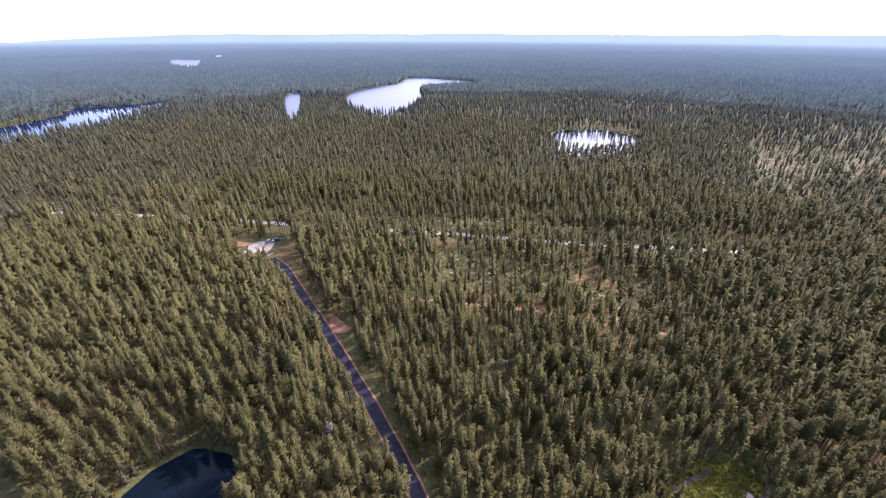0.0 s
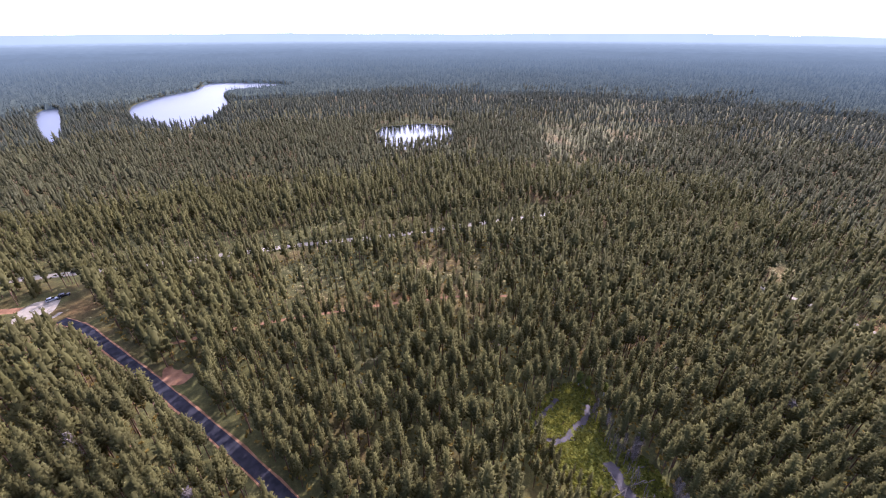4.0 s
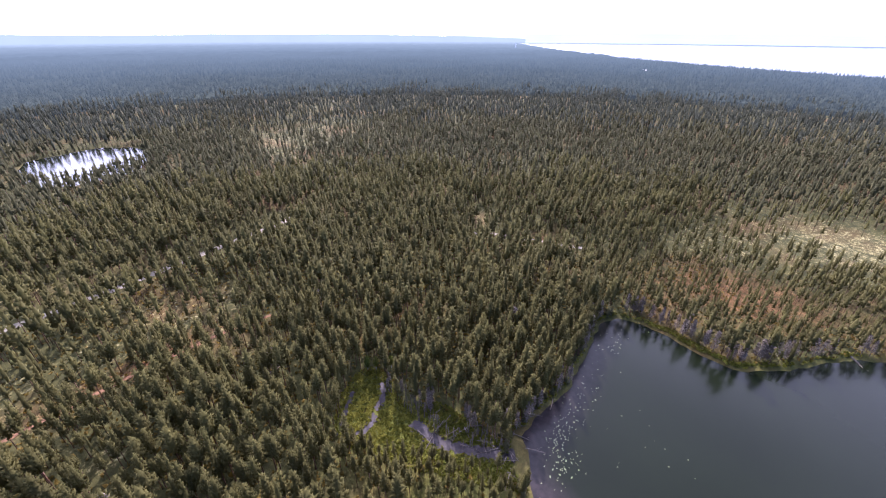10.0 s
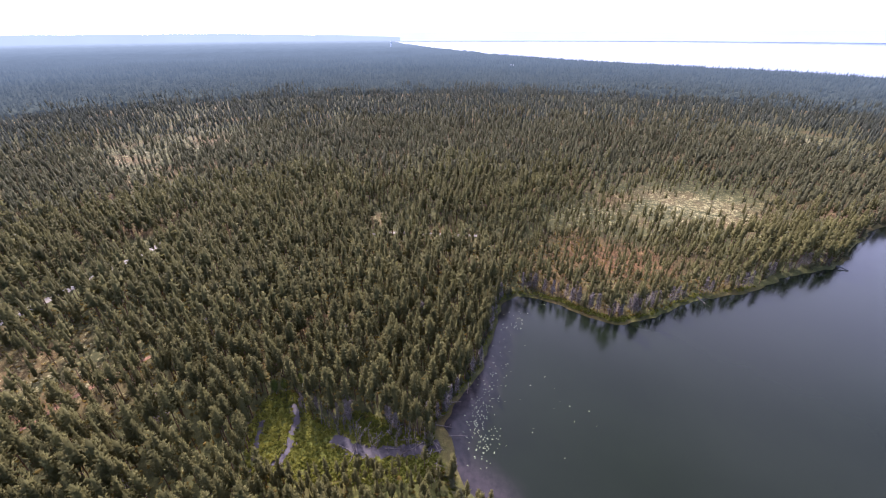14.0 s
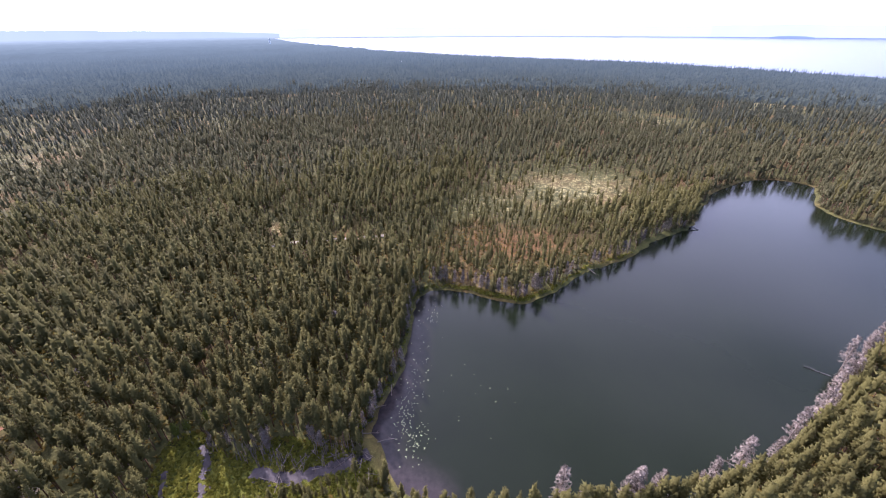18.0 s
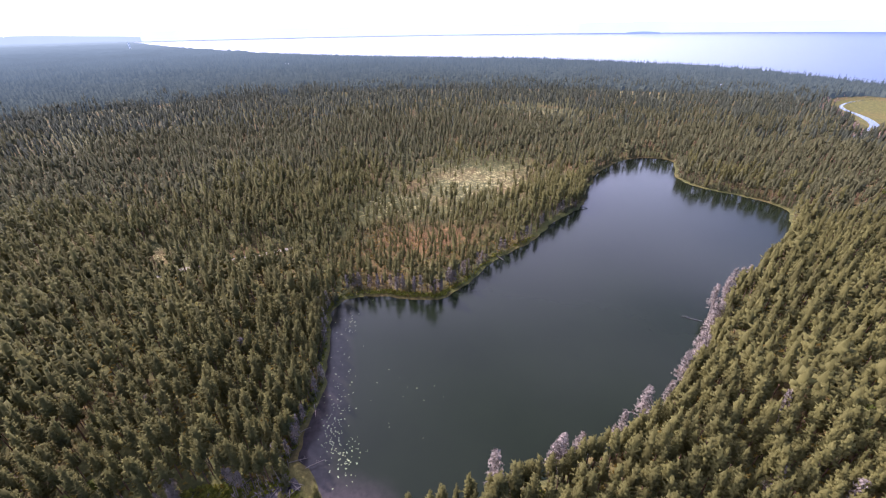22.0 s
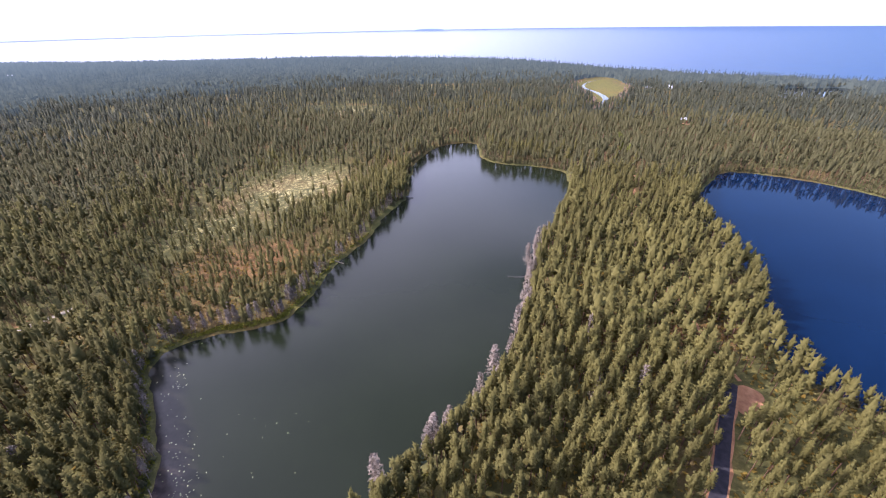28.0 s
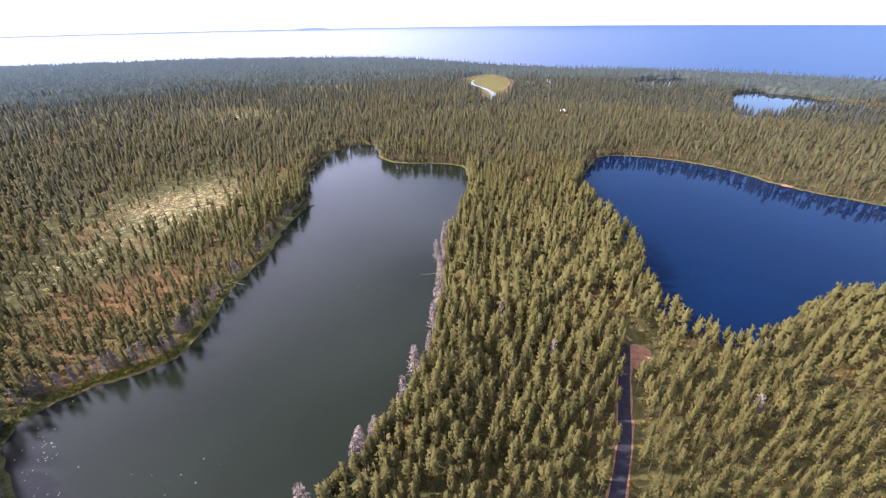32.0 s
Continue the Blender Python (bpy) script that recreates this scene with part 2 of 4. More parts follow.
CREEK = [(67.8, 41), (67.3, 38.5), (66.2, 35), (66.3, 30), (67.6, 25), (68.8, 21), (70.3, 17), (71.3, 14.5)]
LAKES = [("main_lake", MAIN_LAKE, WATER), ("blue_lake", BLUE_LAKE, WATER_BLUE), ("tree_pond", TREE_POND, WATER), ("far_lake", FAR_LAKE, WATER_FAR),
         ("sliver_lake", SLIVER_LAKE, WATER_FAR), ("west_lake", WEST_LAKE, WATER_BLUE), ("town_lake", TOWN_LAKE, WATER_FAR), ("dark_pond", DARK_POND, WATER_STILL),
         ("spit_pond", SPIT_POND, WATER_STILL), ("bay", BAY, WATER_STILL), ("great_lake", GREAT_LAKE, WATER_GREAT), ("north_lake", NORTH_LAKE, WATER)]
MEADOW = [(80, 64), (76, 68), (68, 66.5), (60, 63), (55, 58), (53.5, 50), (56, 38), (60, 25), (63, 11), (68, 10), (72.5, 15), (73.5, 22), (76, 31), (77, 40), (72, 44), (71.5, 51), (77, 56)]
RIVER_MEADOW = [(412, -650), (430, -690), (428, -760), (403, -752), (362, -705), (322, -667), (300, -600), (282, -535), (272, -490), (290, -515), (325, -560), (375, -605)]
ROAD = [(13.5, -134), (12, -128), (10, -119), (7, -107), (3, -93), (0, -60), (2, -20), (4, 20), (-1, 48), (-6, 59), (-14, 73), (-25, 91), (-35, 106),
        (-44, 120), (-55, 136), (-68, 155), (-76, 167), (-85, 175)]
LIGHT_ROAD = [(-320, 240), (-192, 229), (-154, 226), (-100, 218), (-72, 213), (-42, 209), (-14, 206), (20, 202), (48, 195), (76, 192), (107, 189),
              (147, 184), (176, 184)]
LINK_ROAD = [(-95, 188), (-125, 196), (-150, 205), (-154, 226)]
TRAIL = [(12, -137), (20, -143), (29, -152), (48, -173), (76, -211), (96, -235), (126, -294)]
RED_TRAIL = [(-45, 142), (-16, 142), (27, 135), (48, 131), (68, 126), (85, 118)]
EAST_TRACK = [(190, 80), (196, 65), (198, 41), (201, 20)]


def smooth_loop(pts, n=2, closed=True):
    """Rounds a line of plan points off by corner cutting."""
    p = np.array(pts, float)
    for _ in range(n):
        q = np.roll(p, -1, 0) if closed else p[1:]
        a = p if closed else p[:-1]
        cut = np.stack([a * 0.75 + q * 0.25, a * 0.25 + q * 0.75], 1).reshape(-1, 2)
        p = cut if closed else np.concatenate([p[:1], cut, p[-1:]])
    return p


def line_distance(P, line, closed):
    best = np.full(len(P), 1e9)
    ends = np.roll(line, -1, 0) if closed else line[1:]
    for a, b in zip(line if closed else line[:-1], ends):
        d = b - a
        s = np.clip(((P - a) @ d) / (d @ d + 1e-9), 0, 1)
        best = np.minimum(best, np.hypot(*(P - a - s[:, None] * d).T))
    return best


def shore_distance(P, loop):
    """Metres to the loop, below zero inside it."""
    box = (P[:, 0] > loop[:, 0].min() - 60) & (P[:, 0] < loop[:, 0].max() + 60) & (P[:, 1] > loop[:, 1].min() - 60) & (P[:, 1] < loop[:, 1].max() + 60)
    out = np.full(len(P), 60.0)
    Q = P[box]
    if len(Q):
        inside = np.zeros(len(Q), bool)
        for a, b in zip(loop, np.roll(loop, -1, 0)):
            cross = (a[1] > Q[:, 1]) != (b[1] > Q[:, 1])
            inside ^= cross & (Q[:, 0] < (b[0] - a[0]) * (Q[:, 1] - a[1]) / (b[1] - a[1] + 1e-12) + a[0])
        d = np.minimum(line_distance(Q, loop, True), 60)
        out[box] = np.where(inside, -d, d)
    return out


LOOPS = {name: smooth_loop(pts) for name, pts, _ in LAKES}


def ragged(loop, amount):
    """Small bays and points along a shore."""
    p = smooth_loop(loop, 1)
    d = np.roll(p, -1, 0) - np.roll(p, 1, 0)
    n = np.stack([-d[:, 1], d[:, 0]], 1) / (np.linalg.norm(d, axis=1, keepdims=True) + 1e-9)
    return p + n * (waves(p, 14, 31) + 0.6 * waves(p, 6, 32))[:, None] * amount
ROADS = {"road": smooth_loop(ROAD, 2, False), "light_road": smooth_loop(LIGHT_ROAD, 2, False), "link_road": smooth_loop(LINK_ROAD, 2, False),
         "trail": smooth_loop(TRAIL, 2, False), "red_trail": smooth_loop(RED_TRAIL, 2, False), "east_track": smooth_loop(EAST_TRACK, 2, False)}
CREEKS = {"river": smooth_loop(RIVER, 2, False), "creek_head": smooth_loop(CREEK_HEAD, 2, False), "creek_west": smooth_loop(CREEK_WEST, 2, False), "creek": smooth_loop(CREEK, 2, False)}
MEADOWS = [smooth_loop(MEADOW), smooth_loop(RIVER_MEADOW)]


def water_distance(P):
    d = np.full(len(P), 60.0)
    for loop in LOOPS.values():
        d = np.minimum(d, shore_distance(P, loop))
    return d


def waves(P, size, seed):
    """A cheap smooth field between about -1 and 1."""
    rng = np.random.default_rng(seed)
    out = np.zeros(len(P))
    for k in range(6):
        a, s, ph = rng.uniform(0, 6.28), rng.uniform(0.6, 2.2) / size, rng.uniform(0, 6.28)
        out += np.sin((P[:, 0] * math.cos(a) + P[:, 1] * math.sin(a)) * s * 6.28 + ph + 1.5 * np.sin(P[:, 1] * s * 3 + P[:, 0] * s * 2.1 + k))
    return out / 3.5


def blob(P, x, y, rx, ry, turn=0.0):
    c, s = math.cos(radians(turn)), math.sin(radians(turn))
    u, v = (P[:, 0] - x) * c + (P[:, 1] - y) * s, -(P[:, 0] - x) * s + (P[:, 1] - y) * c
    return np.exp(-((u / rx) ** 2 + (v / ry) ** 2))


for lake_name in ("main_lake", "blue_lake", "dark_pond"):
    LOOPS[lake_name] = ragged(LOOPS[lake_name], 1.1)

# centre, radii and turn: clearings of pale lichen, and glades where it shows between the pines
CLEARINGS = [(270, -105, 40, 54, 0), (480, -265, 60, 30, 40), (580, -480, 46, 24, 30)]
GLADES = [(10, 164, 20, 34, 10), (50, 155, 24, 16, 0), (74, 130, 14, 20, -20), (272, 325, 18, 80, -30), (425, 630, 70, 25, 0), (345, 340, 70, 60, 0),
          (19, 106, 6, 12, 0), (238, -36, 22, 24, 0), (-70, 235, 45, 10, -6), (30, 222, 55, 11, 0), (-4, 125, 10, 9, 0), (-158, 252, 45, 9, -10),
          (148, 193, 14, 9, 0), (455, 436, 45, 30, -20), (640, 272, 32, 18, 20), (480, 242, 26, 16, 20), (183, 184, 20, 13, 0), (232, 138, 22, 14, 0),
          (216, 84, 22, 16, 0), (78, 150, 14, 9, 0), (-14, 102, 6, 8, 0), (390, 1110, 40, 22, 0)]
HEATHS = [(188, -46, 36, 48, 0), (45, 135, 50, 10, -10), (30, -150, 14, 40, -35), (200, 40, 14, 20, 0)]


def openness(P):
    glade = np.clip(0.85 * sum(blob(P, *o) for o in GLADES), 0, 0.9) * np.clip(0.75 + 0.5 * waves(P, 22, 71), 0.2, 1)
    return np.clip(sum(blob(P, *o) for o in CLEARINGS) + glade, 0, 1)


def heathness(P):
    return np.clip(sum(blob(P, *o) for o in HEATHS), 0, 1)


def mesh_of(name, verts, faces, materials, index=None, floats=None, smooth=False, normals=None):
    """A mesh from arrays; faces all have the same number of corners."""
    me = bpy.data.meshes.new(name)
    verts, faces = np.ascontiguousarray(verts, np.float32), np.ascontiguousarray(faces, np.int32)
    k = faces.shape[1]
    me.vertices.add(len(verts))
    me.vertices.foreach_set("co", verts.ravel())
    me.loops.add(faces.size)
    me.loops.foreach_set("vertex_index", faces.ravel())
    me.polygons.add(len(faces))
    me.polygons.foreach_set("loop_start", np.arange(0, faces.size, k, dtype=np.int32))
    for m in materials:
        me.materials.append(m)
    if index is not None:
        me.polygons.foreach_set("material_index", np.ascontiguousarray(index, np.int32))
    me.polygons.foreach_set("use_smooth", np.full(len(faces), smooth))
    for key, values in (floats or {}).items():
        me.attributes.new(key, "FLOAT", "POINT").data.foreach_set("value", np.ascontiguousarray(values, np.float32))
    if normals is not None:
        me.attributes.new("custom_normal", "FLOAT_VECTOR", "POINT").data.foreach_set("vector", np.ascontiguousarray(normals, np.float32).ravel())
    me.update(calc_edges=True)
    return me


# ---- ground: one sheet, with the lake beds sunk into it ----
def axis(lo, hi, step, end):
    mid = list(np.arange(lo, hi + 0.1, step))
    up, d = [], step
    while (up[-1] if up else hi) < end:
        d *= 1.036
        up.append((up[-1] if up else hi) + d)
    down, d = [], step
    while (down[-1] if down else lo) > -end:
        d *= 1.036
        down.append((down[-1] if down else lo) - d)
    return np.array(down[::-1] + mid + up)


GX, GY = axis(-110, 300, 3.2, 4950), axis(-300, 90, 3.2, 4950)


def grid_faces(nx, ny):
    i, j = np.meshgrid(np.arange(nx - 1), np.arange(ny - 1), indexing="ij")
    a = (i * ny + j).ravel()
    return np.stack([a, a + ny, a + ny + 1, a + 1], 1)


gx, gy = np.meshgrid(GX, GY, indexing="ij")
G = np.stack([gx.ravel(), gy.ravel()], 1)
g_water = water_distance(G)
g_z = np.clip(g_water * 0.22, -2.0, 0.45) + 0.12 * waves(G, 40, 3) * (g_water > 4)
for line in [*ROADS.values(), *CREEKS.values()]:
    near_road = np.clip(1 - (line_distance(G, line, False) - 4) / 5, 0, 1)
    g_z = g_z * (1 - near_road) + 0.3 * near_road
g_meadow = np.clip(np.max([np.clip(0.3 - shore_distance(G, m) / 6, 0, 1) for m in MEADOWS[:1]] + [0.4 * np.clip(-shore_distance(G, MEADOWS[1]) / 9, 0, 1), 0.45 * blob(G, 58, 32, 13, 34)], 0) + (0.05 + 0.6 * np.clip(blob(G, 148, -35, 40, 45) + 0.4 * blob(G, 180, -105, 40, 45), 0, 1)) * np.clip(1 - np.abs(g_water - 1.0) / 2.5, 0, 1) * (np.hypot(G[:, 0], G[:, 1]) < 450), 0, 1)
ground = new("ground", mesh_of("ground", np.column_stack([G, g_z]), grid_faces(len(GX), len(GY)), [FLOOR],
             floats={"lichen": openness(G), "heath": np.clip(heathness(G) + 0.6 * (shore_distance(G, MEADOWS[1]) < 14), 0, 1), "meadow": g_meadow}, smooth=True))
tagged(ground, "mossy heath forest floor with pale lichen patches", "ground", kind="structure")

def shallows(P):
    """Muddy shallows in the corner of the main lake, along its creek mouth and north shore."""
    bank = np.array([(60, -2), (66, 9), (72, 13), (84, 12), (96, 8), (114, 6), (132, 4), (148, -2)])
    return np.clip(1 - (line_distance(P, bank, False) - 3.0) / 7.0, 0, 1) * np.clip(1.25 - np.hypot(P[:, 0] - 72, P[:, 1] - 10) / 75, 0, 1)


for name, pts, mat in LAKES:
    cells = shore_distance(G, LOOPS[name]).reshape(len(GX), len(GY))
    take = np.minimum.reduce([cells[:-1, :-1], cells[1:, :-1], cells[1:, 1:], cells[:-1, 1:]]) < 4
    f = grid_faces(len(GX), len(GY))[take.ravel()]
    used, f = np.unique(f, return_inverse=True)
    level = -0.25 + 0.012 * [n for n, *_ in LAKES].index(name)
    lake = new(name, mesh_of(name, np.column_stack([G[used], np.full(len(used), level)]), f.reshape(-1, 4), [mat], floats={"shallow": shallows(G[used])}, smooth=True))
    tagged(lake, {"main_lake": "calm dark grey-green forest lake", "blue_lake": "deep blue forest lake", "great_lake": "vast pale blue lake reaching the horizon",
                  }.get(name, "calm forest lake reflecting the sky"), "water", kind="structure")


# ---- roads ----
def ribbon(name, line, width, z, mat, label, category="road", ends=(1, 1)):
    p = np.array(line)
    d = np.gradient(p, axis=0)
    n = np.stack([-d[:, 1], d[:, 0]], 1) / (np.hypot(d[:, 0], d[:, 1])[:, None] + 1e-9)
    w = width / 2 * (1 + (0.45 if mat is MUD else 0.14 if mat is DIRT else 0.03) * waves(p, 4 if mat is MUD else 11, 5))
    w = np.maximum(w * np.interp(np.linspace(0, 1, len(p)), (0, 0.12, 0.88, 1), (ends[0] * 0.3 if mat is MUD else ends[0], ends[0], ends[1], ends[1] * 0.4 if mat is MUD else ends[1])), 0.15)[:, None]
    rows = [np.column_stack([p + n * w * s, np.full(len(p), h)]) for s, h in ((1.03, 0.2), (1, z), (-1, z), (-1.03, 0.2))]
    v = np.concatenate(rows)
    k = len(p)
    f = [(r * k + i, r * k + i + 1, (r + 1) * k + i + 1, (r + 1) * k + i) for r in range(3) for i in range(k - 1)]
    ob = new(name, mesh_of(name, v, np.array(f), [mat]))
    return tagged(ob, label, category, kind="structure")


ribbon("road_shoulder", ROADS["road"], 4.5, 0.36, DIRT, "reddish sandy verge along the asphalt road", "verge")
ribbon("road", ROADS["road"], 3.4, 0.42, ASPHALT, "narrow dark asphalt road through the pines")
ribbon("gravel_road", ROADS["light_road"], 4.2, 0.38, GRAVEL, "pale gravel road crossing the forest")
ribbon("link_road", ROADS["link_road"], 4.0, 0.36, DIRT, "sandy track joining the gravel road")
ribbon("trail", ROADS["trail"], 1.3, 0.34, DIRT, "reddish footpath along the ridge", "path")
ribbon("red_trail", ROADS["red_trail"], 1.6, 0.34, DIRT, "reddish footpath between the pines", "path")
ribbon("east_track", ROADS["east_track"], 2.4, 0.34, GRAVEL, "pale forest track", "path")


ribbon("river", CREEKS["river"], 7.0, 0.42, WATER, "narrow winding river through a boggy meadow", "water", (0.12, 1.5))


def puddles(name, line, count, small, large, label):
    """Ragged muddy pools that run into one another along a line."""
    pr = np.random.default_rng(len(name))
    p = np.array(line)
    s = np.linspace(0, len(p) - 1, count)
    bm = bmesh.new()
    for k, at in enumerate(s):
        x, y = (np.interp(at, np.arange(len(p)), p[:, i]) + pr.normal(0, 0.55) for i in (0, 1))
        r, a0 = pr.uniform(small, large), pr.uniform(0, 6.28)
        ring = []
        for i in range(11):
            a, q = a0 + i * 0.571, r * pr.uniform(0.6, 1.25)
            ring.append(bm.verts.new((x + 1.2 * q * math.cos(a), y + q * math.sin(a), 0.44 + 0.004 * (k % 9))))
        bm.faces.new(ring)
    me = bpy.data.meshes.new(name)
    bm.to_mesh(me)
    bm.free()
    me.materials.append(MUD)
    return tagged(new(name, me), label, "water", kind="structure")


puddles("creek_head", CREEKS["creek_head"], 22, 0.6, 1.5, "muddy pools in the green bog")
puddles("creek_west", CREEKS["creek_west"], 12, 0.4, 1.1, "small muddy pools in the bog")
puddles("creek", CREEKS["creek"], 64, 0.5, 2.0, "muddy purple-grey creek full of dead trunks")


def lot(name, x, y, rx, ry, turn, z, mat, label):
    a = np.linspace(0, 2 * math.pi, 40, endpoint=False)
    wob = 1 + 0.07 * np.sin(3 * a + x) + 0.05 * np.sin(5 * a + y)
    c, s = math.cos(radians(turn)), math.sin(radians(turn))
    u, v = rx * np.cos(a) * wob, ry * np.sin(a) * wob
    p = np.stack([x + u * c - v * s, y + u * s + v * c], 1)
    bm = bmesh.new()
    top = [bm.verts.new((*q, z)) for q in p]
    low = [bm.verts.new((*(q + (q - (x, y)) * 0.03), 0.2)) for q in p]
    bm.faces.new(top)
    for i in range(40):
        bm.faces.new((low[i], low[(i + 1) % 40], top[(i + 1) % 40], top[i]))
    me = bpy.data.meshes.new(name)
    bm.to_mesh(me)
    bm.free()
    me.materials.append(mat)
    return tagged(new(name, me), label, "parking", kind="structure")


lot("turning_place", 8.3, -130.5, 4.4, 6.2, 12, 0.40, DIRT, "reddish sandy turning place at the road's end")
lot("beach", -39, -350, 7, 3, 20, 0.3, DIRT, "small sandy beach on the lake shore")
lot("sandy_clearing", 174, -479, 11, 6, 30, 0.4, DIRT, "sandy clearing in the pine forest")
lot("parking_place", -93, 188, 12, 9, 60, 0.40, GRAVEL, "pale gravel parking place at the road junction")
lot("dirt_pullout", -40, 124, 4, 6, 32, 0.39, DIRT, "bare sandy patch beside the asphalt road")

# ---- trees ----
rng = np.random.default_rng(11)


def tube(points, radii, sides):
    v, f = [], []
    for (x, y, z), r in zip(points, radii):
        for k in range(sides):
            a = 2 * math.pi * k / sides
            v.append((x + r * math.cos(a), y + r * math.sin(a), z))
    for i in range(len(points) - 1):
        for k in range(sides):
            a, b = i * sides + k, i * sides + (k + 1) % sides
            f += [(a, b, b + sides), (a, b + sides, a + sides)]
    return np.array(v), np.array(f)


def sprays(centres, normals, size, rng, ragged=0.35):
    """One bent, ragged four-cornered spray of needles at each centre."""
    n = normals / np.linalg.norm(normals, axis=1, keepdims=True)
    a = np.cross(n, rng.normal(size=n.shape))
    a /= np.linalg.norm(a, axis=1, keepdims=True)
    b = np.cross(n, a)
    m = len(n)
    s = size * rng.uniform(0.7, 1.3, (m, 1))
    j = lambda: 1 + ragged * rng.uniform(-1, 1, (m, 1))
    v = np.stack([centres + a * s * j(), centres + b * s * 0.7 * j() - n * s * 0.25, centres - a * s * j(), centres - b * s * 0.7 * j() - n * s * 0.25], 1)
    base = np.arange(m)[:, None] * 4
    f = np.concatenate([base + (0, 1, 2), base + (0, 2, 3)], 1).reshape(-1, 3)
    return v.reshape(-1, 3), f


def profile(kind, s):
    """Crown radius over the crown's height, s from 0 at its foot to 1 at its top."""
    if kind == "spruce":
        return (1 - s) ** 0.8 * 0.95 + 0.05
    if kind == "birch":
        return np.sin(np.pi * np.clip(s * 0.92 + 0.06, 0, 1)) ** 0.7
    if kind == "old_pine":
        return np.clip(0.55 + s * 1.6, 0, 1) * (1 - s) ** 0.45 + 0.04
    return np.clip(0.55 + s * 3.0, 0, 1) * (1 - s) ** 0.58 + 0.04


def bough_ends(centres, ways, size, rng):
    """An uneven pointed tuft of needles, thick all round, at each centre: six corners, eight faces."""
    m = len(centres)
    d = ways / (np.linalg.norm(ways, axis=1, keepdims=True) + 1e-9)
    a = np.cross(d, rng.normal(size=d.shape))
    a /= np.linalg.norm(a, axis=1, keepdims=True) + 1e-9
    b = np.cross(d, a)
    s = size[:, None] * rng.uniform(0.75, 1.25, (m, 1))
    j = lambda: rng.uniform(0.65, 1.3, (m, 1))
    off = np.stack([a * s * j(), b * s * j(), -a * s * j(), -b * s * j(), d * s * 1.75 * j(), -d * s * 0.8], 1)
    v = (centres[:, None] + off).reshape(-1, 3)
    n = (off / (np.linalg.norm(off, axis=2, keepdims=True) + 1e-9)).reshape(-1, 3)
    faces = np.array([(0, 1, 4), (1, 2, 4), (2, 3, 4), (3, 0, 4), (1, 0, 5), (2, 1, 5), (3, 2, 5), (0, 3, 5)])
    return v, (faces[None] + (np.arange(m) * 6)[:, None, None]).reshape(-1, 3), n


def cone_core(kind, rng, foot, wide, lean, sides, rows):
    """The dense inner mass of a crown: an uneven, tapering, many-ringed cone."""
    v, f = [], []
    for i in range(rows):
        s = i / rows
        r = wide * float(profile(kind, np.array(s))) * (0.75 if i == 0 else 1.0)
        z = foot + (0.99 - foot) * s
        for k in range(sides):
            a = 2 * math.pi * (k + 0.5 * (i % 2)) / sides
            q = r * rng.uniform(0.7, 1.15)
            v.append((lean[0] * z + q * math.cos(a), lean[1] * z + q * math.sin(a), z + rng.uniform(-0.03, 0.03)))
    for i in range(rows - 1):
        for k in range(sides):
            a, b = i * sides + k, i * sides + (k + 1) % sides
            f += [(a, b, b + sides), (a, b + sides, a + sides)]
    v.append((lean[0], lean[1], 1.0))
    f += [((rows - 1) * sides + k, (rows - 1) * sides + (k + 1) % sides, len(v) - 1) for k in range(sides)]
    v = np.array(v)
    n = (v - (lean[0], lean[1], 0)) * (1, 1, 0)
    n = n / (np.linalg.norm(n, axis=1, keepdims=True) + 1e-9) + (0, 0, 0.6)
    n[-1] = (0, 0, 1)
    return v, np.array(f), n / np.linalg.norm(n, axis=1, keepdims=True)


